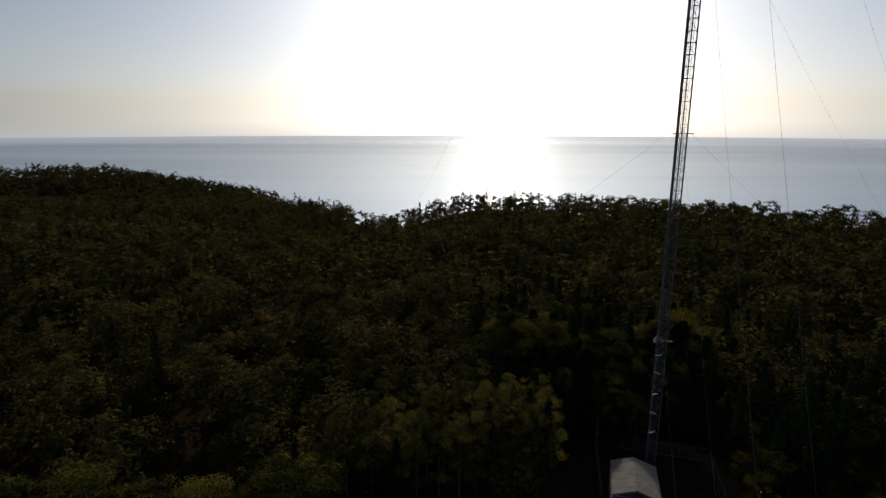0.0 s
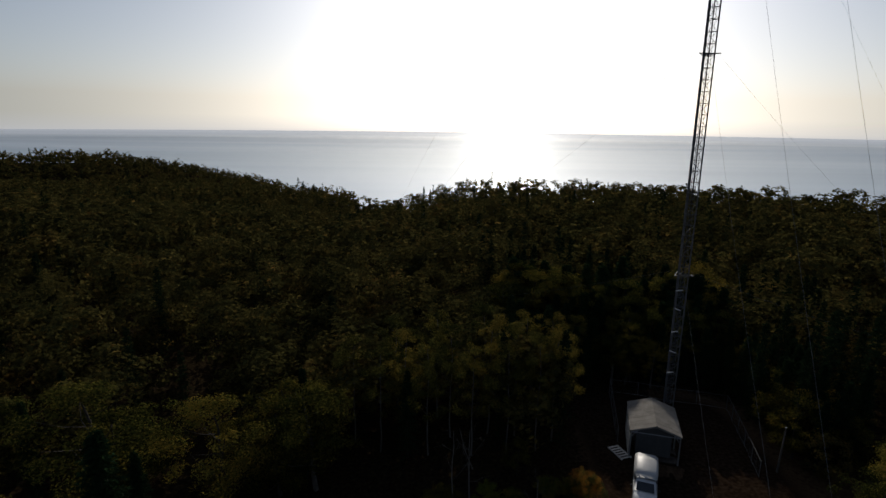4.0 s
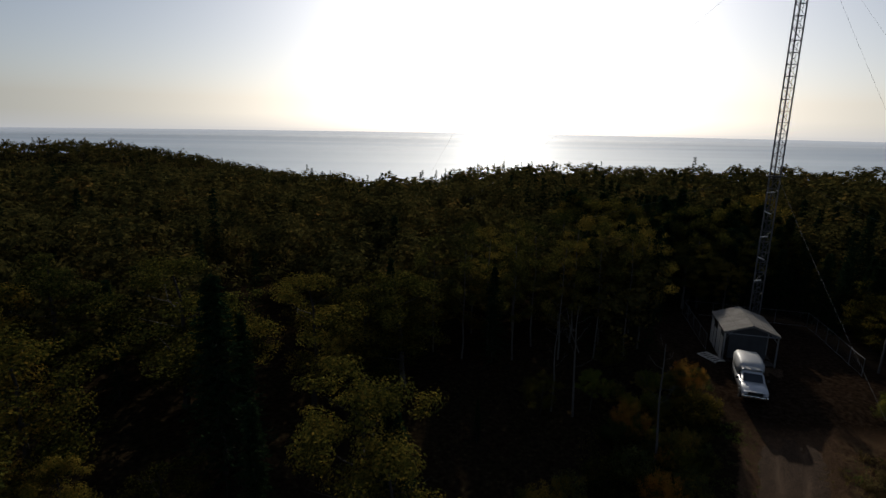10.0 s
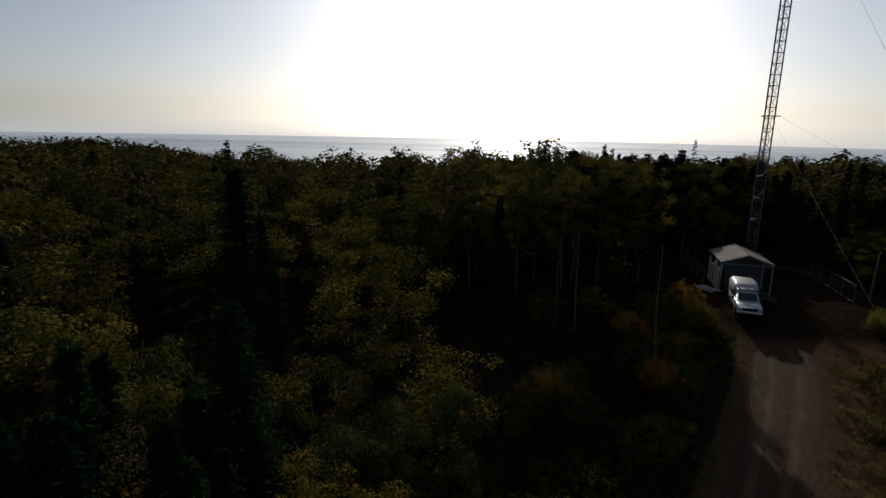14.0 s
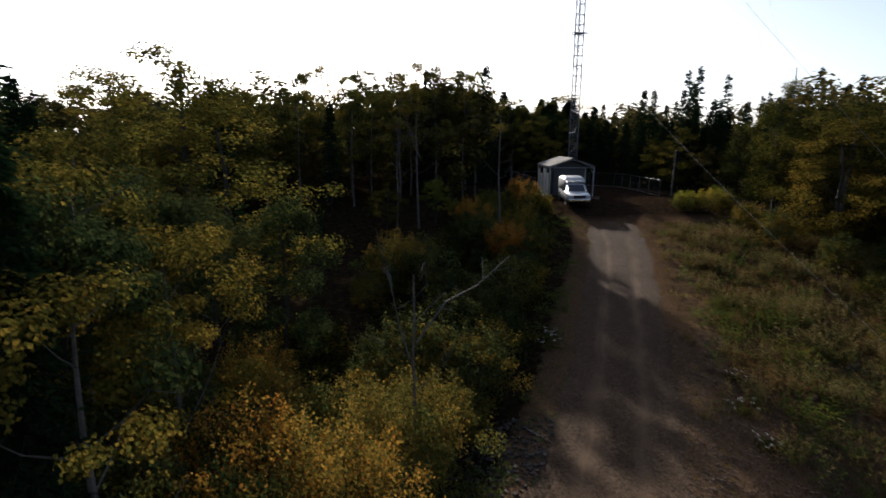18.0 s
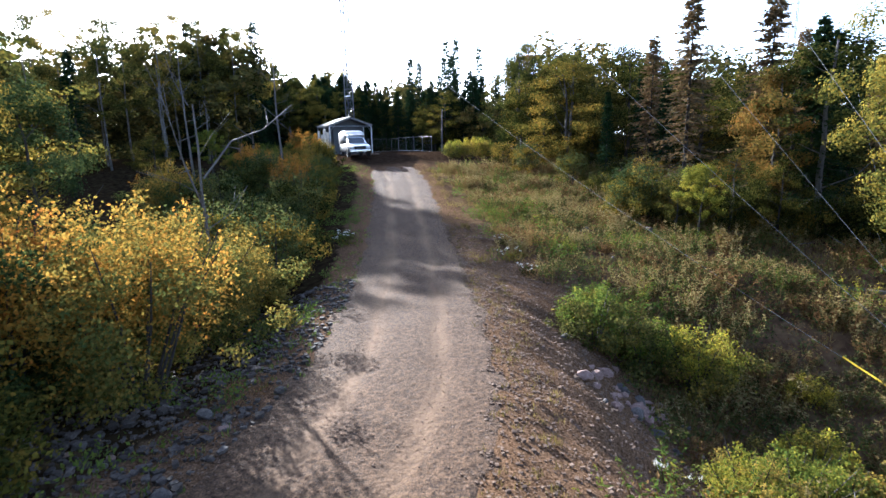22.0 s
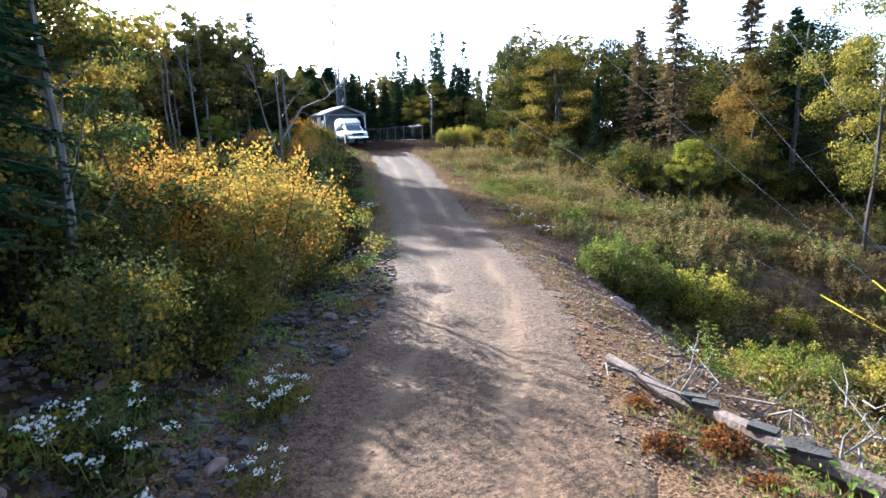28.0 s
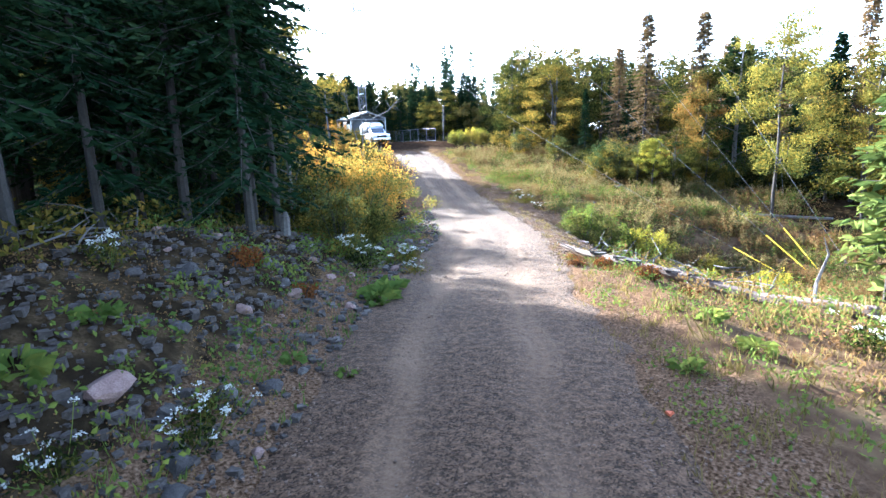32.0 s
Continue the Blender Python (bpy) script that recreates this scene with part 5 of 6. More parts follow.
def dead_tree(x, y, seed, height, r0, label, fork=None, lean=0.5, limbs=7):
    rng = np.random.default_rng(seed)
    root = tagged(new("dead_tree"), label, "tree", "dead trees")
    b, pts = trunk_of(rng, height, r0, lean, limbs, 0.45, 1.5, bare=True)
    part("trunk", b, M_DEAD, root)
    if fork:
        for k, path in enumerate(fork):
            q = np.array(path, float)
            br = Build().tube(q, np.linspace(r0 * 0.55, 0.012, len(q)), 6, False)
            for _ in range(6):
                u = rng.uniform(0.35, 0.95)
                at = q[0] + (q[-1] - q[0]) * u
                br.tube([at, at + rng.normal(0, 0.35, 3) + np.array([0, 0, 0.3])], [0.014, 0.004], 4, False)
            part("branch", br, M_DEAD, root)
    root.matrix_basis = pose(x, y, gz(x, y) - 0.1, 0, 0, 0)
    return root


dead_tree(-6.5, 10.8, 91, 6.4, 0.05, "bare grey forked dead tree among orange shrubs",
          [[(0, 0, 4.6), (0.9, 0.4, 5.5), (1.9, 0.7, 5.8), (2.9, 0.9, 6.5)], [(0, 0, 3.6), (-0.4, 0.1, 5.0), (-0.7, 0.2, 6.6)]], limbs=4)
# slim birches that stand in a row between the road and the woods
SLIM = [deciduous(86 + k, 11.8, 2.2, 4.0, M_ASPEN, M_BIRCHBARK, "birch_tree", "slim pale-stemmed birch with a high crown", count=7200, leaf=0.13, clumps=40, group="slim birches", slim=0.85, r0=0.08) for k in range(2)]
for k, (x, y, s) in enumerate([(9.6, 49.6, 1.04), (7.8, 48.0, 1.0), (10.0, 53.4, 1.05), (6.0, 50.6, 1.04), (4.8, 47.6, 1.0), (3.2, 50.8, 1.06), (1.4, 47.4, 1.0), (-0.6, 50.6, 1.03), (-2.8, 47.8, 1.02), (-5.0, 50.0, 1.05), (7.4, 54.2, 1.06), (-7.6, 48.5, 1.0), (-10.4, 50.2, 1.03), (3.0, 55.0, 1.05), (-2.0, 54.6, 1.05), (-6.4, 55.0, 1.03)]):
    SLIM[k % 2].put(x, y, 61 * k, s)
dead_tree(1.0, 39.0, 92, 9.0, 0.09, "pale bare dead birch with forked top", [[(0.1, 0, 5.5), (-0.6, 0.2, 7.2), (-1.0, 0.3, 9.0)]])
dead_tree(-0.6, 39.8, 93, 8.4, 0.08, "pale bare dead birch")
dead_tree(-12.5, 27.0, 94, 7.5, 0.09, "leaning bare dead tree in the woods", lean=1.4)
dead_tree(31.3, 33.6, 95, 12.6, 0.13, "tall thin snag with short broken limbs", limbs=12, lean=0.3)
dead_tree(5.5, 33.5, 96, 9.0, 0.09, "slim bare trunk at the forest edge")

# ---- grass, herbs and flowers ----


def along_road(rng, n, i_lo, i_hi, d_lo, d_hi):
    i = rng.integers(i_lo, i_hi, n)
    d = rng.uniform(d_lo, d_hi, n)
    k = rng.uniform(-0.3, 0.3, n)
    return LINE[i, 0] + d * TANG[i, 1] + k * TANG[i, 0], LINE[i, 1] - d * TANG[i, 0] + k * TANG[i, 1], d


I0 = int(np.argmin(np.hypot(LINE[:, 0] + 24, LINE[:, 1] + 12.6)))
I1 = int(np.argmin(np.hypot(LINE[:, 0] - 16, LINE[:, 1] - 36)))
IM = int(np.argmin(np.hypot(LINE[:, 0] + 5, LINE[:, 1] - 4.7)))


def tufts(name, label, mat, x, y, rng, blades, height, width, spread, category="grass"):
    """Tufts of upright blades; each tuft leans its own way."""
    n = len(x)
    z = ground(x, y)
    h = np.repeat(height * rng.uniform(0.5, 1.35, n), blades)
    c = np.repeat(np.column_stack([x, y, z - 0.03]), blades, 0)
    c[:, :2] += rng.normal(0, spread, (n * blades, 2))
    way = rng.normal(0, 0.33, (n * blades, 3)) + np.repeat(rng.normal(0, 0.15, (n, 3)), blades, 0)
    way[:, 2] = 1
    b = Build().cards(c, way, h * rng.uniform(0.6, 1.1, n * blades), width, rng, 0.05)
    tagged(new(name, b.mesh(name, mat)), label, category, kind="stuff")


def leafy_mass(name, label, mat, x, y, rng, per, height, leaf, spread, category="herbs"):
    n = len(x)
    z = ground(x, y)
    hh = np.repeat(height * rng.uniform(0.4, 1.3, n), per)
    c = np.repeat(np.column_stack([x, y, z]), per, 0)
    u = rng.random(n * per)
    c[:, :2] += rng.normal(0, 1, (n * per, 2)) * (spread * (0.5 + u))[:, None]
    c[:, 2] += hh * u
    way = rng.normal(0, 1, (n * per, 3)) + np.array([0, 0, 0.35])
    s = leaf * rng.uniform(0.6, 1.4, n * per)
    b = Build().cards(c, way, s, s * 0.55, rng)
    tagged(new(name, b.mesh(name, mat)), label, category, kind="stuff")


rng = np.random.default_rng(101)
gx, gy, gd = along_road(rng, 10500, I0, I1, 2.3, 19)
patch = ripple(gx, gy, 0.7) + rng.normal(0, 0.5, len(gx))
ok = (patch > -0.2) & (gd > 2.6 + 1.6 * (patch < 0.6)) & ~((gy > 0) & (gy < 11) & (gd < 6.5)) & ((gy > 1) | (gd > 7) | (rng.random(len(gx)) < 0.3))
gx, gy, patch = gx[ok], gy[ok], patch[ok]
tufts("meadow_grass", "dry straw-coloured meadow grass and sedge", M_GRASS, gx, gy, rng, 9, 0.42, 0.03, 0.09)
hx, hy, hd = along_road(rng, 2600, I0, I1, 3.2, 19)
ok = (ripple(hx, hy, 0.45) > -0.1) & ~((hy > 0) & (hy < 11) & (hd < 5.5))
leafy_mass("meadow_herbs", "knee-high goldenrod and raspberry leaves in the meadow", M_HERB, hx[ok], hy[ok], rng, 20, 0.45, 0.085, 0.13)
M_BROWNHERB = leaves("brown_herb_leaves", [(0.05, 0.03, 0.014), (0.11, 0.06, 0.025), (0.19, 0.12, 0.045), (0.2, 0.18, 0.06)], by="tree", scale=0.8)
bx, by_, bd = along_road(rng, 4200, I0, I1, 4.0, 20)
ok = ~((by_ > 0) & (by_ < 9) & (bd < 6.5))
leafy_mass("brown_meadow_plants", "knee-high rust-brown and olive plants past their bloom", M_BROWNHERB, bx[ok], by_[ok], rng, 20, 0.4, 0.075, 0.14)
bx, by_, bd = along_road(rng, 900, IM - 15, IM + 60, 5.5, 16)
leafy_mass("ditch_plants", "green and yellow plants filling the ditch", M_SHRUB, bx, by_, rng, 24, 0.45, 0.1, 0.16)
lx, ly, ld = along_road(rng, 1500, I0, I1, -6.5, -2.5)
ok = ripple(lx, ly, 0.8) > 0.0
leafy_mass("roadside_herbs", "low green herbs along the road's edge", M_HERB, lx[ok], ly[ok], rng, 22, 0.28, 0.075, 0.13)
ex, ey, ed = along_road(rng, 700, I0, I1, 1.6, 3.2)
tufts("verge_grass", "sparse tufts of grass on the gravel verge", M_GRASS, ex, ey, rng, 8, 0.16, 0.014, 0.05)
fx, fy, fd = along_road(rng, 500, I0, I1, -3.2, -1.8)
tufts("verge_weeds", "sparse green weeds on the gravel verge", M_HERB, fx, fy, rng, 7, 0.15, 0.02, 0.05)
vx, vy, vd = along_road(rng, 800, I0, IM - 20, 2.2, 9)
ok = ripple(vx, vy, 1.1) > -0.4
leafy_mass("verge_herbs", "low green and yellow herbs and clover on the verge", M_HERB, vx[ok], vy[ok], rng, 16, 0.16, 0.06, 0.12)
vx, vy, vd = along_road(rng, 1100, I0, IM - 20, 2.4, 10)
tufts("verge_straw", "short dry straw on the sunny verge", M_GRASS, vx, vy, rng, 8, 0.2, 0.018, 0.08)
wx, wy, wd = along_road(rng, 1100, I0, IM, -5.8, -2.3)
ok = ripple(wx, wy, 0.9) + rng.normal(0, 0.5, len(wx)) > 0.0
leafy_mass("bank_bracken", "withered red-brown bracken and litter on the shaded bank", M_BROWNHERB, wx[ok], wy[ok], rng, 26, 0.16, 0.035, 0.12)
wx, wy, wd = along_road(rng, 1500, I0, I1, -13, -5)
leafy_mass("forest_undergrowth", "dark fern and seedling undergrowth below the trees", M_GREEN, wx, wy, rng, 22, 0.55, 0.11, 0.25)


def meadow_plant(seed, height, spread, upper, lower, label):
    """Many upright leafy stalks from one root, with seed heads of another colour."""
    rng = np.random.default_rng(seed)
    root = tagged(new("meadow_plant"), label, "plant", "tall meadow plants")
    n = 22
    foot = rng.normal(0, 0.35 * spread, (n, 2))
    tip = np.column_stack([foot * 1.6 + rng.normal(0, 0.08, (n, 2)), height * rng.uniform(0.55, 1.05, n)])
    st = Build()
    for f, t in zip(foot, tip):
        st.tube([(f[0], f[1], -0.05), ((f[0] + t[0]) / 2, (f[1] + t[1]) / 2, t[2] * 0.55), t], [0.006, 0.005, 0.003], 4, False)
    tagged(part("stem", st, M_BROWNHERB, root), kind="stuff")
    for name, mat, per, u0, u1, leaf in (("foliage", lower, 16, 0.1, 0.85, 0.085), ("seed_head", upper, 12, 0.72, 1.05, 0.05)):
        k, u = np.repeat(np.arange(n), per), rng.uniform(u0, u1, n * per)
        c = np.column_stack([foot[k] + (tip[k, :2] - foot[k]) * u[:, None], tip[k, 2] * u]) + rng.normal(0, 0.02, (n * per, 3))
        w = rng.uniform(0, 6.28, n * per)
        way = np.column_stack([np.cos(w), np.sin(w), rng.uniform(-0.2, 0.9, n * per)])
        s = leaf * rng.uniform(0.6, 1.3, n * per)
        tagged(part(name, Build().cards(c, way, s, s * 0.4, rng), mat, root), kind="stuff")
    return Kind(root, height)


M_STRAW = leaves("straw_seed_heads", [(0.12, 0.09, 0.035), (0.2, 0.155, 0.06), (0.26, 0.21, 0.1)], by="tree")
M_OLIVE = leaves("olive_herb_leaves", [(0.03, 0.04, 0.014), (0.06, 0.068, 0.02), (0.11, 0.1, 0.03)], by="tree")
PLANTS = [meadow_plant(501, 0.8, 0.6, M_STRAW, M_OLIVE, "olive goldenrod clump gone to straw-coloured seed"),
          meadow_plant(502, 0.6, 0.7, M_BROWNHERB, M_BROWNHERB, "rust-brown withered plant clump"),
          meadow_plant(503, 0.7, 0.7, M_YELLOW, M_HERB, "green and yellow leafy plant clump"),
          meadow_plant(504, 0.9, 0.5, M_STRAW, M_STRAW, "tall straw-yellow dry plant clump")]
rest = [[] for _ in PLANTS]
near_plants = 0
for k in range(520):
    x, y, pd = along_road(rng, 1, IM - 12, I1, 4.2, 19.0)
    x, y, pd = float(x[0]), float(y[0]), float(pd[0])
    if 0 < y < 9 and pd < 6.5:
        continue
    pick = rng.choice(4, p=[0.36, 0.28, 0.16, 0.2])
    turn, s, wide = rng.uniform(0, 360), rng.uniform(0.7, 1.6), rng.uniform(0.9, 1.6)
    if y < 17 and near_plants < 290:
        PLANTS[pick].put(x, y, turn, s, wide=wide)
        near_plants += 1
    else:
        rest[pick].append((x, y, radians(turn), s, wide))
for kind, spots in zip(PLANTS, rest):
    a = np.array(spots)
    z = ground(a[:, 0], a[:, 1]) - 0.08
    for ob in kind.root.children:
        me = ob.data
        v = np.empty(len(me.vertices) * 3)
        f = np.empty(len(me.polygons) * 4, int)
        me.vertices.foreach_get("co", v), me.polygons.foreach_get("vertices", f)
        v, b = v.reshape(-1, 3), Build()
        for (x, y, w, s, wide), h in zip(spots, z):
            c, n = math.cos(w) * s * wide, math.sin(w) * s * wide
            b.add(np.column_stack([x + c * v[:, 0] - n * v[:, 1], y + n * v[:, 0] + c * v[:, 1], h + s * v[:, 2]]), f)
        tagged(new("far_meadow_plants", b.mesh("far_meadow_plants", me.materials[0])), "withered tall plants in the upper meadow", "plants", kind="stuff")


def aster_clump(x, y, s, seed):
    rng = np.random.default_rng(seed)
    root = tagged(new("aster_clump"), "clump of white flat-topped asters beside the road", "flowers", "white asters")
    n = 9
    tip = np.column_stack([rng.normal(0, 0.24, n), rng.normal(0, 0.24, n), rng.uniform(0.25, 0.55, n)])
    st, hd = Build(), Build()
    for p in tip:
        st.tube([(p[0] * 0.3, p[1] * 0.3, -0.05), (p[0] * 0.8, p[1] * 0.8, p[2] * 0.6), p], 0.005, 4, False)
    c = np.repeat(tip, 16, 0) + rng.normal(0, 1, (n * 16, 3)) * np.array([0.035, 0.035, 0.012])
    way = rng.normal(0, 1, (n * 16, 3)) + np.array([0, 0, 0.4])
    hd.cards(c, way, 0.035, 0.03, rng)
    lv = Build()
    c = rng.normal(0, 0.2, (260, 3))
    c[:, 2] = rng.uniform(0.03, 0.34, 260)
    lv.cards(c, rng.normal(0, 1, (260, 3)), 0.085, 0.035, rng)
    tagged(part("stem", st, M_HERB, root), kind="stuff")
    tagged(part("blossom", hd, M_FLOWER, root, "white flower heads"), kind="stuff")
    part("foliage", lv, M_GREEN, root)
    root.matrix_basis = pose(x, y, gz(x, y) - 0.02, 0, 0, rng.uniform(0, 360))
    root.scale = (s, s, s)


for k, (x, y, s) in enumerate([(-11.4, 1.95, 1.0), (-11.1, 2.3, 0.9), (-13.2, 1.2, 1.2), (-13.6, 1.7, 1.1), (-12.1, 0.75, 0.8), (-18.8, -1.2, 0.9), (-19.9, -4.4, 0.7), (-18.85, -4.25, 0.8), (-18.6, -3.9, 0.7),
                               (1.4, 17.9, 1.1), (1.9, 18.9, 1.0), (-10.9, 2.4, 0.7), (-10.6, -7.9, 1.0), (-9.8, -8.2, 0.9), (-20.3, -5.2, 0.7), (5.2, 11.3, 1.0), (6.6, 13.2, 0.9), (4.3, 9.6, 0.9), (-2.6, 0.4, 0.9), (-2.0, -0.4, 1.0)]):
    aster_clump(x, y, s, 300 + k)


def burdock(x, y, s, seed):
    rng = np.random.default_rng(seed)
    n = 34
    w, r = rng.uniform(0, 6.28, n), rng.uniform(0.05, 0.42, n)
    c = np.column_stack([r * np.cos(w) * 0.5, r * np.sin(w) * 0.5, rng.uniform(0.02, 0.16, n)])
    way = np.column_stack([np.cos(w), np.sin(w), rng.uniform(-0.1, 0.5, n)])
    ob = new("broadleaf_weed", Build().cards(c, way, 0.24, 0.2, rng).mesh("broadleaf_weed", M_HERB))
    tagged(ob, "low weed with broad fresh green leaves", "plant", "broadleaf weeds", "stuff")
    ob.matrix_basis = pose(x, y, gz(x, y), 0, 0, 40 * seed)
    ob.scale = (s, s, s)


for k, (x, y, s) in enumerate([(-14.3, -0.85, 1.2), (-13.9, -0.5, 1.0), (-13.5, -0.2, 1.0), (-14.6, -1.2, 0.7), (-12.3, -6.9, 0.8), (-13.8, -6.6, 0.6), (-19.2, -2.6, 0.8), (-20.0, -3.4, 0.9), (-17.2, -2.9, 0.5), (-11.6, -6.0, 0.7), (-16.8, -3.6, 0.5)]):
    burdock(x, y, s, 400 + k)

# ---- rocks and gravel ----


def rock_mesh(seed, mat):
    bm = bmesh.new()
    bmesh.ops.create_icosphere(bm, subdivisions=2, radius=1.0)
    r = np.random.default_rng(seed)
    axes = r.normal(size=(7, 3))
    axes /= np.linalg.norm(axes, axis=1)[:, None]
    cut = r.uniform(0.42, 0.78, 7)
    for v in bm.verts:
        p = np.array(v.co)
        for a, c in zip(axes, cut):
            over = p @ a - c
            if over > 0:
                p = p - a * over * 0.92
        v.co = Vector(p * np.array([1.0, 0.8, 0.62])) * (1 + 0.05 * noise.noise(Vector(p * 2.5)))
    me = bpy.data.meshes.new("rock")
    bm.to_mesh(me)
    bm.free()
    me.materials.append(mat)
    return me


ROCKS = [rock_mesh(500 + k, M_ROCK) for k in range(6)]
PINK = [rock_mesh(510 + k, M_PINKROCK) for k in range(3)]


def rock(x, y, s, k, pink=False, label="angular grey stone half sunk in the bank", sink=0.25):
    ob = new("rock", (PINK if pink else ROCKS)[k % (3 if pink else 6)])
    ob.matrix_basis = pose(x, y, gz(x, y) + s * (0.35 - sink), 13 * k % 40, 17 * k % 30, 59 * k % 360)
    ob.scale = (s, s, s)
    tagged(ob, label, "rock", "rocks on the banks")


rock(-19.35, -3.55, 0.3, 1, True, "big pinkish angular boulder on the stony bank", 0.1)
rock(-18.33, -3.6, 0.16, 2, False, "rounded pale grey boulder by the gravel", 0.1)
rock(-18.95, -3.8, 0.16, 3)
rock(-17.8, -1.0, 0.24, 4)
rock(-17.3, -1.7, 0.16, 5, True)
rock(-9.6, 3.4, 0.18, 6)
for k in range(200):
    x, y, d = along_road(rng, 1, I0 + 2, IM, -5.4, -2.0)
    rock(float(x[0]), float(y[0]), float(0.06 + 0.13 * rng.random() ** 2), 10 + k, k % 5 == 0)
for k in range(60):
    x, y = rng.normal(1.0, 0.9), rng.normal(3.4, 0.8)
    rock(float(x), float(y), float(0.1 + 0.2 * rng.random() ** 2), 200 + k, k % 4 > 0, "pinkish broken stone in the culvert's outlet")
for k in range(50):
    x, y, d = along_road(rng, 1, IM, I1, 5.0, 20)
    rock(float(x[0]), float(y[0]), float(0.1 + 0.2 * rng.random() ** 2), 300 + k, k % 4 == 0, "pale weathered stone in the meadow")


def stones(name, label, x, y, size, rng, lift=0.3, mat=M_GRAVEL):
    n = len(x)
    cube = np.array([(-1, -1, -1), (1, -1, -1), (1, 1, -1), (-1, 1, -1), (-1, -1, 1), (1, -1, 1), (1, 1, 1), (-1, 1, 1)], float)
    v = cube[None] * rng.uniform(0.35, 1.0, (n, 8, 3)) * (size * np.array([1, 0.85, 0.6]))[None] if np.isscalar(size) else cube[None] * rng.uniform(0.35, 1.0, (n, 8, 3)) * size[:, None, None] * np.array([1, 0.85, 0.6])
    w = rng.uniform(0, 6.28, n)
    c, s = np.cos(w)[:, None], np.sin(w)[:, None]
    v = np.stack([c * v[:, :, 0] - s * v[:, :, 1], s * v[:, :, 0] + c * v[:, :, 1], v[:, :, 2]], 2)
    d, rz, i = by_road(x, y)
    z = np.maximum(ground(x, y), np.where(np.abs(d) < 2.05, rz + 0.0, -99))
    hs = (size if np.isscalar(size) else size)
    v += np.stack([x, y, z + hs * lift], 1)[:, None]
    f = np.array([(0, 3, 2, 1), (4, 5, 6, 7), (0, 1, 5, 4), (1, 2, 6, 5), (2, 3, 7, 6), (3, 0, 4, 7)])
    b = Build().add(v, (np.arange(n)[:, None, None] * 8 + f[None]).reshape(-1, 4))
    tagged(new(name, b.mesh(name, mat)), label, "gravel", kind="stuff")


sx, sy, sd = along_road(rng, 24000, I0 + 30, IM + 45, -2.8, 2.9)
ok = (np.abs(np.abs(sd) - 0.8) > 0.22) | (rng.random(len(sd)) < 0.25)
stones("road_gravel", "loose gravel stones on the road", sx[ok], sy[ok], 0.006 + 0.016 * rng.random(int(ok.sum())) ** 2, rng)
sx, sy, sd = along_road(rng, 14000, I0, IM + 30, -5.5, -1.9)
ok = ripple(sx, sy, 0.9) + rng.normal(0, 0.6, len(sx)) < 0.5
stones("bank_rubble", "broken stone rubble on the road bank", sx[ok], sy[ok], 0.018 + 0.075 * rng.random(int(ok.sum())) ** 3, rng, mat=M_BANKSTONE)
sx, sy, sd = along_road(rng, 15000, IM - 25, IM + 60, 1.8, 6.5)
stones("ditch_rubble", "coarse gravel sliding down to the ditch", sx, sy, 0.012 + 0.035 * rng.random(15000) ** 3, rng)

# ---- fallen wood ----


def fallen_log():
    root = tagged(new("fallen_log"), "long weathered fallen trunk with bare twigs", "log")
    p = np.array([(-7.1, 0.0), (-7.5, -1.1), (-7.9, -2.6), (-8.0, -3.9), (-8.1, -5.6), (-8.3, -7.6)])
    z = np.maximum(ground(p[:, 0], p[:, 1]) + 0.15, np.array([-1.0, -1.05, -1.2, -1.27, -1.3, -1.3]))
    pts = np.column_stack([p, z])
    r2 = np.random.default_rng(7)
    part("trunk", Build().tube(pts, [0.06, 0.09, 0.115, 0.135, 0.15, 0.165], 8), M_LOG, root)
    bark = Build()
    for u in range(9):
        k = r2.uniform(1.2, 4.8)
        at = pts[int(k)] + (pts[int(k) + 1] - pts[int(k)]) * (k % 1)
        bark.box((-0.09, -0.14, 0.06), (0.09, 0.14, 0.125), Matrix.Translation(at) @ pose(0, 0, 0, 0, r2.uniform(-20, 20), r2.uniform(0, 30)))
    tagged(part("bark", bark, M_BARK, root, "dark flaking bark"), kind="stuff")
    for k in range(34):
        u = r2.uniform(0.4, 4.9)
        at = pts[int(u)] + (pts[int(u) + 1] - pts[int(u)]) * (u % 1)
        side = r2.choice([-1, 1])
        ln = r2.uniform(0.3, 1.1)
        q = [at, at + np.array([side * ln * 0.5, r2.normal(0, 0.2), r2.uniform(0.0, 0.35)]), at + np.array([side * ln, r2.normal(0, 0.4), r2.uniform(-0.1, 0.6)])]
        part("twig", Build().tube(q, [0.018, 0.012, 0.004], 4, False), M_DEAD, root)
    at = (pts[4] + pts[5]) / 2
    part("branch", Build().tube([at, at + (0.5, 0.1, 0.35), at + (0.75, 0.0, 0.9), at + (0.7, 0.1, 1.25)], [0.04, 0.032, 0.022, 0.008], 6, False), M_DEAD, root)


fallen_log()


def brush(x, y, n, seed, label, spread=0.9):
    r2 = np.random.default_rng(seed)
    b = Build()
    for _ in range(n):
        p = np.array([r2.normal(0, spread), r2.normal(0, spread), 0.05])
        q = p + np.array([r2.normal(0, 0.6), r2.normal(0, 0.6), r2.uniform(-0.05, 0.5)])
        b.tube([p, (p + q) / 2 + r2.normal(0, 0.08, 3), q], [0.02, 0.014, 0.005], 4, False)
    ob = tagged(new("brush_pile", b.mesh("brush_pile", M_DEAD)), label, "branches", "brush piles", "stuff")
    ob.location = (x, y, gz(x, y))


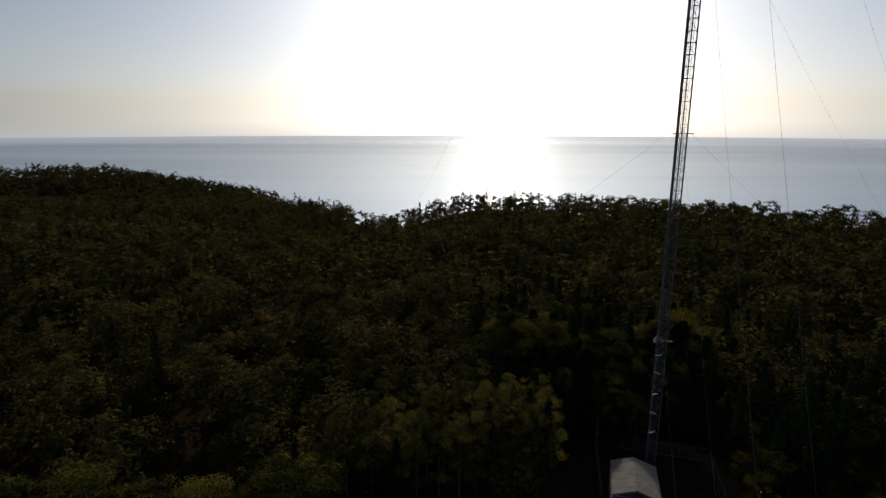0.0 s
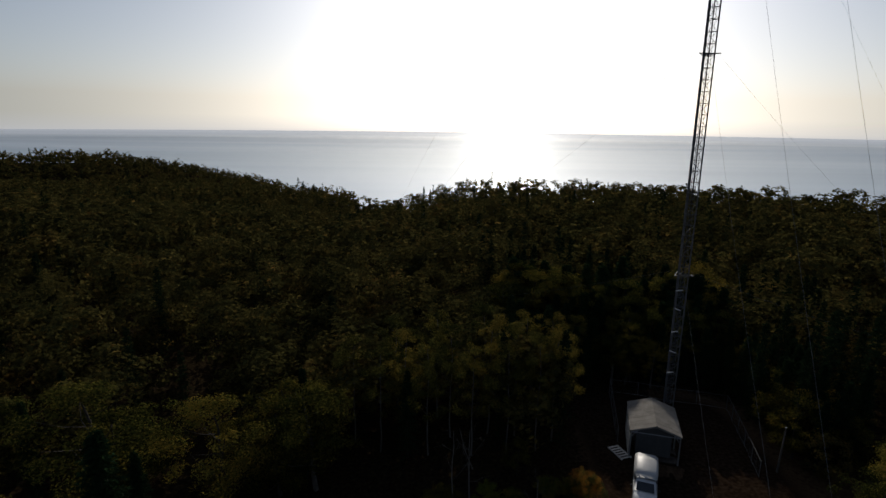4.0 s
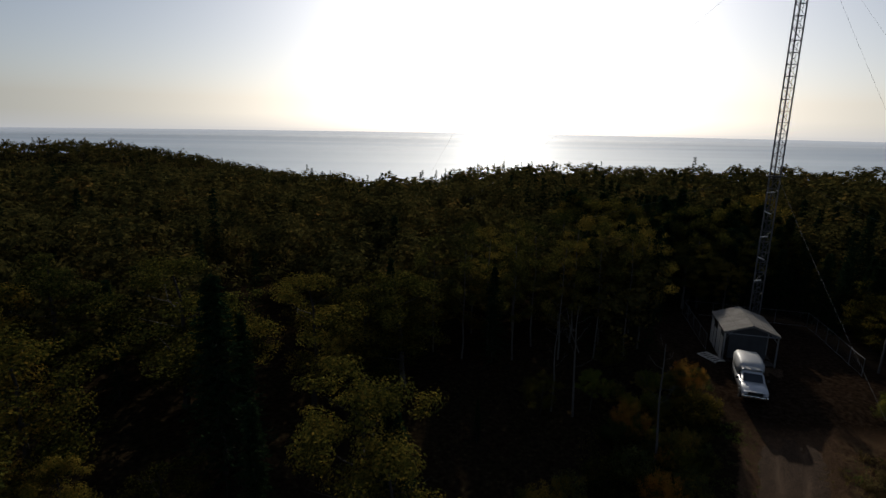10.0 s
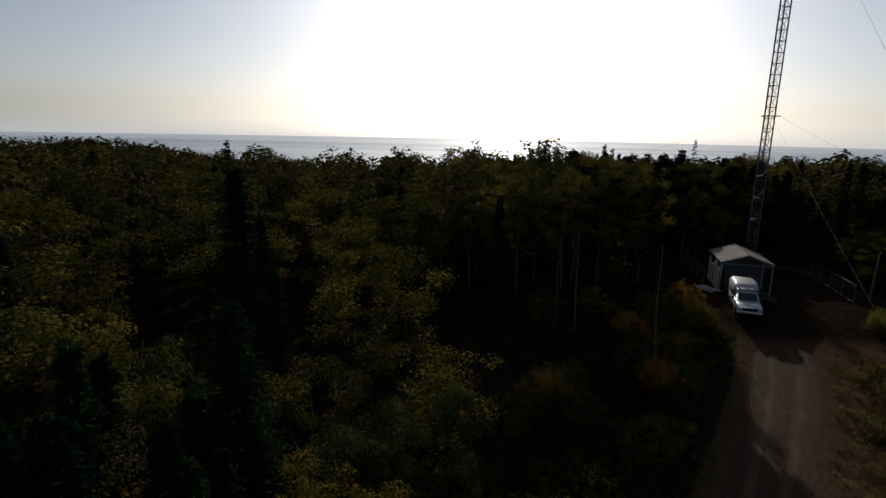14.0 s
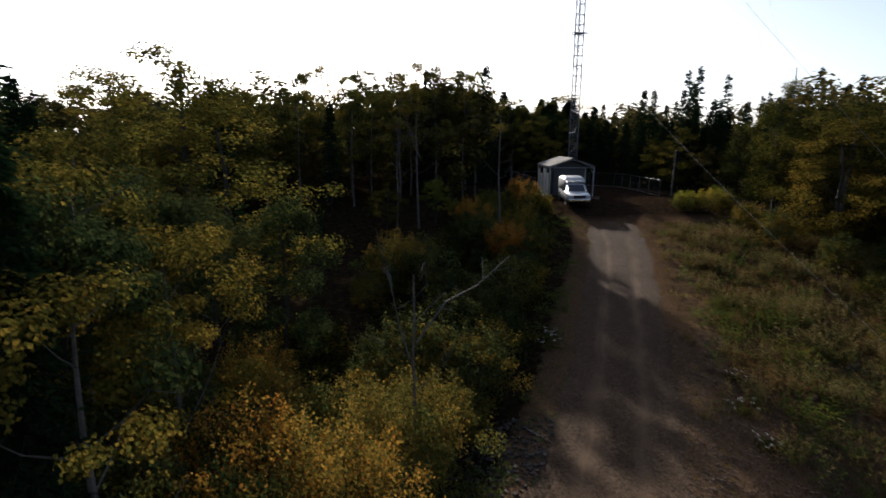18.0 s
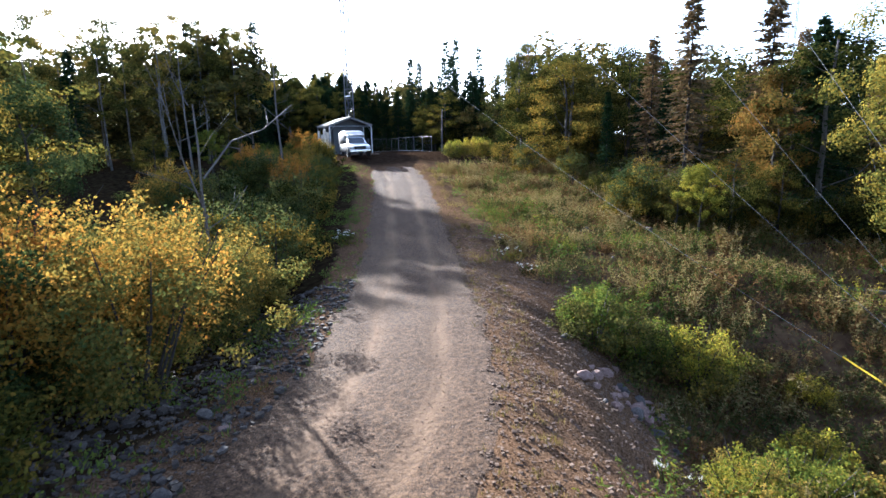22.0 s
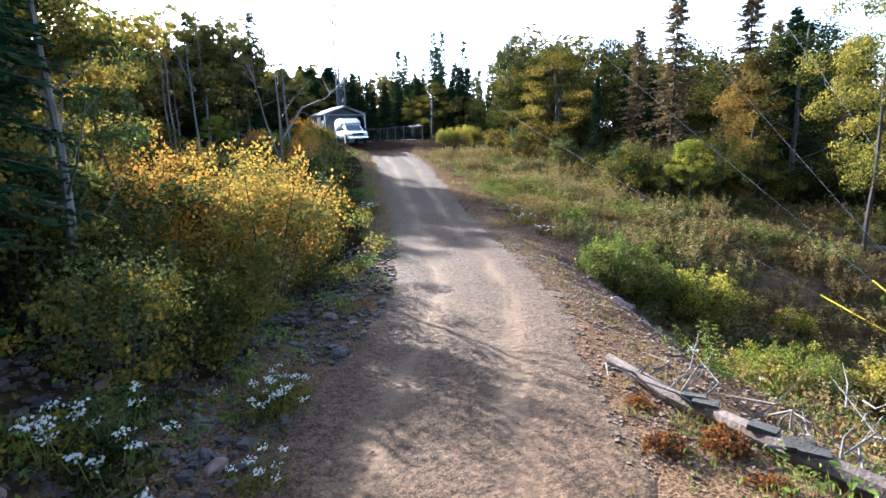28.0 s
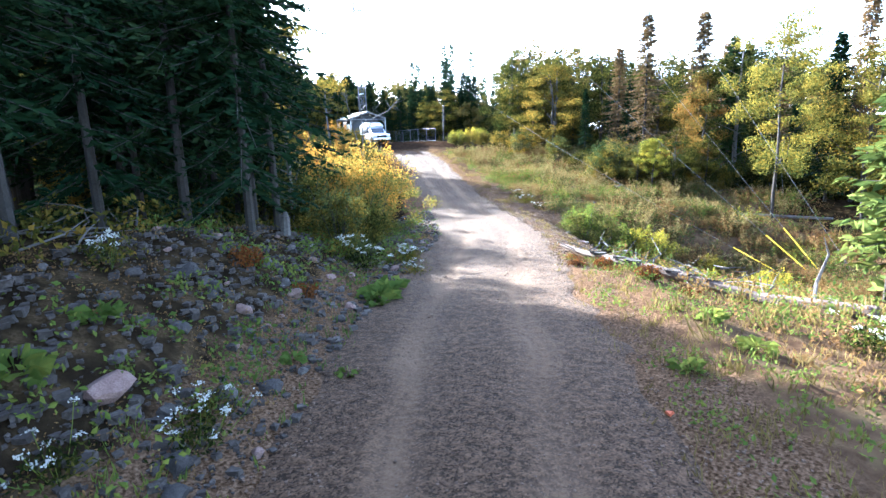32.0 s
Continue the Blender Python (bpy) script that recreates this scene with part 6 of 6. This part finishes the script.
brush(-4.6, -5.6, 40, 1, "tangle of bare grey branches behind the log")
brush(-6.2, -3.4, 34, 2, "tangle of bare grey branches behind the log")
brush(-19.3, 1.5, 30, 3, "dead grey branches lying under the spruces")
brush(17.5, 6.2, 26, 4, "cut branches and split wood at the clearing's edge", 1.3)
brush(-3.5, -2.6, 22, 5, "bare grey twigs in the ditch")
for k, (x, y, ln, w) in enumerate([(13.2, 0.2, 5.0, 168), (17.0, 7.4, 2.2, 60), (14.5, 11.0, 1.8, 30), (19.0, 10.0, 2.0, 110)]):
    z = gz(x, y) + 0.12
    v = Vector((math.sin(radians(w)), math.cos(radians(w)), 0)) * ln / 2
    ob = tagged(new("cut_log", Build().tube([-v, v * 0.1, v], [0.1, 0.09, 0.07], 8).mesh("cut_log", M_DEAD)), "pale grey log lying in the clearing", "log", "cut logs")
    ob.location = (x, y, z)
for k, (x, y, h) in enumerate([(-14.5, 2.5, 0.55), (17.6, 7.9, 0.9), (19.2, 5.4, 0.7), (16.2, 9.0, 0.5)]):
    st = Build().tube([(0, 0, -0.2), (0, 0, 0.05), (0.02, 0, h * 0.8), (0.05, 0.02, h)], [0.17, 0.12, 0.1, 0.04], 8)
    ob = tagged(new("stump", st.mesh("stump", M_DEAD)), "splintered pale tree stump", "stump", "tree stumps")
    ob.location = (x, y, gz(x, y))

# ---- culvert, wire guards, pole, fence ----


def culvert():
    root = tagged(new("culvert_pipe"), "corrugated steel culvert pipe under the road", "pipe")
    a, b = np.array([1.55, 5.75, -3.05]), np.array([-6.5, 9.6, -2.9])
    u = np.linspace(0, 1, 61)
    pts = a + (b - a) * u[:, None]
    part("pipe", Build().tube(pts, 0.3 + 0.02 * (np.arange(61) % 2), 12, False), M_CULVERT, root)
    # shade inside the pipe, put in as a black inner tube
    part("lining", Build().tube(pts, 0.27, 12, False), M_BLACK, root, "black tube that stands in for the shade inside the pipe")


culvert()


def guard(top, low, label="yellow plastic guy wire guard"):
    top, low = np.array(top, float), np.array(low, float)
    ob = new("guy_wire_guard", Build().tube([low - low, (top - low) * 0.5, top - low], 0.027, 8).mesh("guy_wire_guard", M_GUARD))
    ob.location = low
    tagged(ob, label, "wire guard", "yellow guards on the guy wires")


for k, z in enumerate((17.0, 38.0, 59.0)):
    ax, ay = ANCHOR[0] + ANCHOR_SHIFT[k][0], ANCHOR[1] + ANCHOR_SHIFT[k][1]
    away = Vector((ax - MAST[0], ay - MAST[1], 0)).normalized()
    low = np.array([ax, ay, gz(ax, ay) + 0.25])
    far = np.array([MAST[0] + away.x, MAST[1] + away.y, gz(*MAST) + z - 4.0 - 2 * k])
    w = (far - low) / np.linalg.norm(far - low)
    guard(low + w * 2.5, low + w * 0.15)
part_anchor = tagged(new("guy_anchor", Build().tube([(0, 0, -0.3), (0, 0.1, 0.35)], 0.06, 6).mesh("guy_anchor", M_STEEL)), "steel guy anchor rod in the meadow", "anchor")
part_anchor.location = (ANCHOR[0], ANCHOR[1], gz(*ANCHOR))


def utility_pole():
    root = tagged(new("utility_pole"), "slim grey pole beside the yard", "pole")
    x, y = 29.9, 45.3
    part("shaft", Build().tube([(0, 0, -0.3), (0.1, 0, 2.5), (0.16, 0, 4.6)], [0.1, 0.085, 0.07], 8), M_DEAD, root)
    part("cap", Build().tube([(0.16, 0, 4.6), (0.16, 0, 4.66)], 0.085, 8), M_STEEL, root)
    root.matrix_basis = pose(x, y, gz(x, y))


utility_pole()


def chain_fence():
    root = tagged(new("chain_link_fence"), "galvanised chain-link fence round the mast compound", "fence")
    corners = [(22.0, 45.2), (27.7, 44.4), (31.0, 57.0), (18.6, 60.4), (16.3, 49.6)]
    h = 1.65
    runs = [(1, 2), (2, 3), (3, 4)]
    for a, b in runs:
        p, q = np.array(corners[a]), np.array(corners[b])
        n = max(2, int(np.linalg.norm(q - p) / 2.6))
        posts = [p + (q - p) * k / n for k in range(n + 1)]
        for k, o in enumerate(posts):
            part("post", Build().tube([(o[0], o[1], gz(*o) - 0.2), (o[0], o[1], gz(*o) + h + 0.05)], 0.03, 6), M_WIRE, root)
        if a != 0:
            part("top_rail", Build().tube([(o[0], o[1], gz(*o) + h) for o in posts], 0.02, 6), M_WIRE, root)
            part("bottom_wire", Build().tube([(o[0], o[1], gz(*o) + 0.08) for o in posts], 0.01, 4, False), M_STEEL, root)
            mesh = Build()
            ln = np.linalg.norm(q - p)
            step = 0.3
            for k in range(int((ln + h) / step)):
                s = k * step
                for sgn in (1, -1):
                    u0, u1 = s - h, s
                    z0, z1 = (0, h) if sgn > 0 else (h, 0)
                    if u0 < 0:
                        z0 += (z1 - z0) * (-u0 / h)
                        u0 = 0
                    if u1 > ln:
                        z1 -= (z1 - z0) * ((u1 - ln) / max(u1 - u0, 1e-3))
                        u1 = ln
                    a3, b3 = p + (q - p) * u0 / ln, p + (q - p) * u1 / ln
                    mesh.tube([(a3[0], a3[1], gz(*a3) + z0), (b3[0], b3[1], gz(*b3) + z1)], 0.002, 4, False)
            part("wire_mesh", mesh, M_WIRE, root, "woven wire mesh panel")


chain_fence()


def pallet(x, y, turn):
    root = tagged(new("wooden_pallet"), "pale wooden frame with cross-boards lying beside the hut", "pallet")
    for sx in (-0.55, 0.5):
        part("rail", bevelled("rail", (sx - 0.05, -1.1, 0), (sx + 0.05, 1.1, 0.09), M_BOARD, 0.008), None, root)
    for k in range(6):
        part("board", bevelled("board", (-0.62, -1.05 + 0.38 * k, 0.094), (0.58, -0.87 + 0.38 * k, 0.12), M_BOARD, 0.006), None, root)
    root.matrix_basis = pose(x, y, gz(x, y), 0, 0, turn)


pallet(16.0, 47.8, 20)
rag = new("orange_rag", Build().add([(-0.07, -0.05, 0.01), (0.06, -0.06, 0.03), (0.08, 0.05, 0.01), (-0.05, 0.06, 0.04), (-0.06, -0.04, 0.06), (0.05, -0.05, 0.08), (0.06, 0.04, 0.05), (-0.04, 0.05, 0.09)],
                                    [(0, 3, 2, 1), (4, 5, 6, 7), (0, 1, 5, 4), (1, 2, 6, 5), (2, 3, 7, 6), (3, 0, 4, 7)]).mesh("orange_rag", M_RAG))
tagged(rag, "small crumpled orange rag on the gravel verge", "rag")
rag.scale = (0.6, 0.6, 0.5)
rag.location = (-15.05, -6.96, gz(-15.05, -6.96))

# ---- a second mast beyond the trees ----
MAST2 = (74.0, 25.0)
mast2, ring2 = lattice_mast(*MAST2, 60.0, 0.45, "second pale lattice mast beyond the trees", turn=30, light=M_STEEL)
A2 = (15.5, 1.2)
for k, z in enumerate((22.0, 40.0, 57.0)):
    guy_wire((MAST2[0], MAST2[1], gz(*MAST2) + z), (A2[0] + 0.3 * k, A2[1] - 0.2 * k, gz(*A2) + 0.2), 1.5 + 0.6 * k, label="thin guy wire of the second mast")
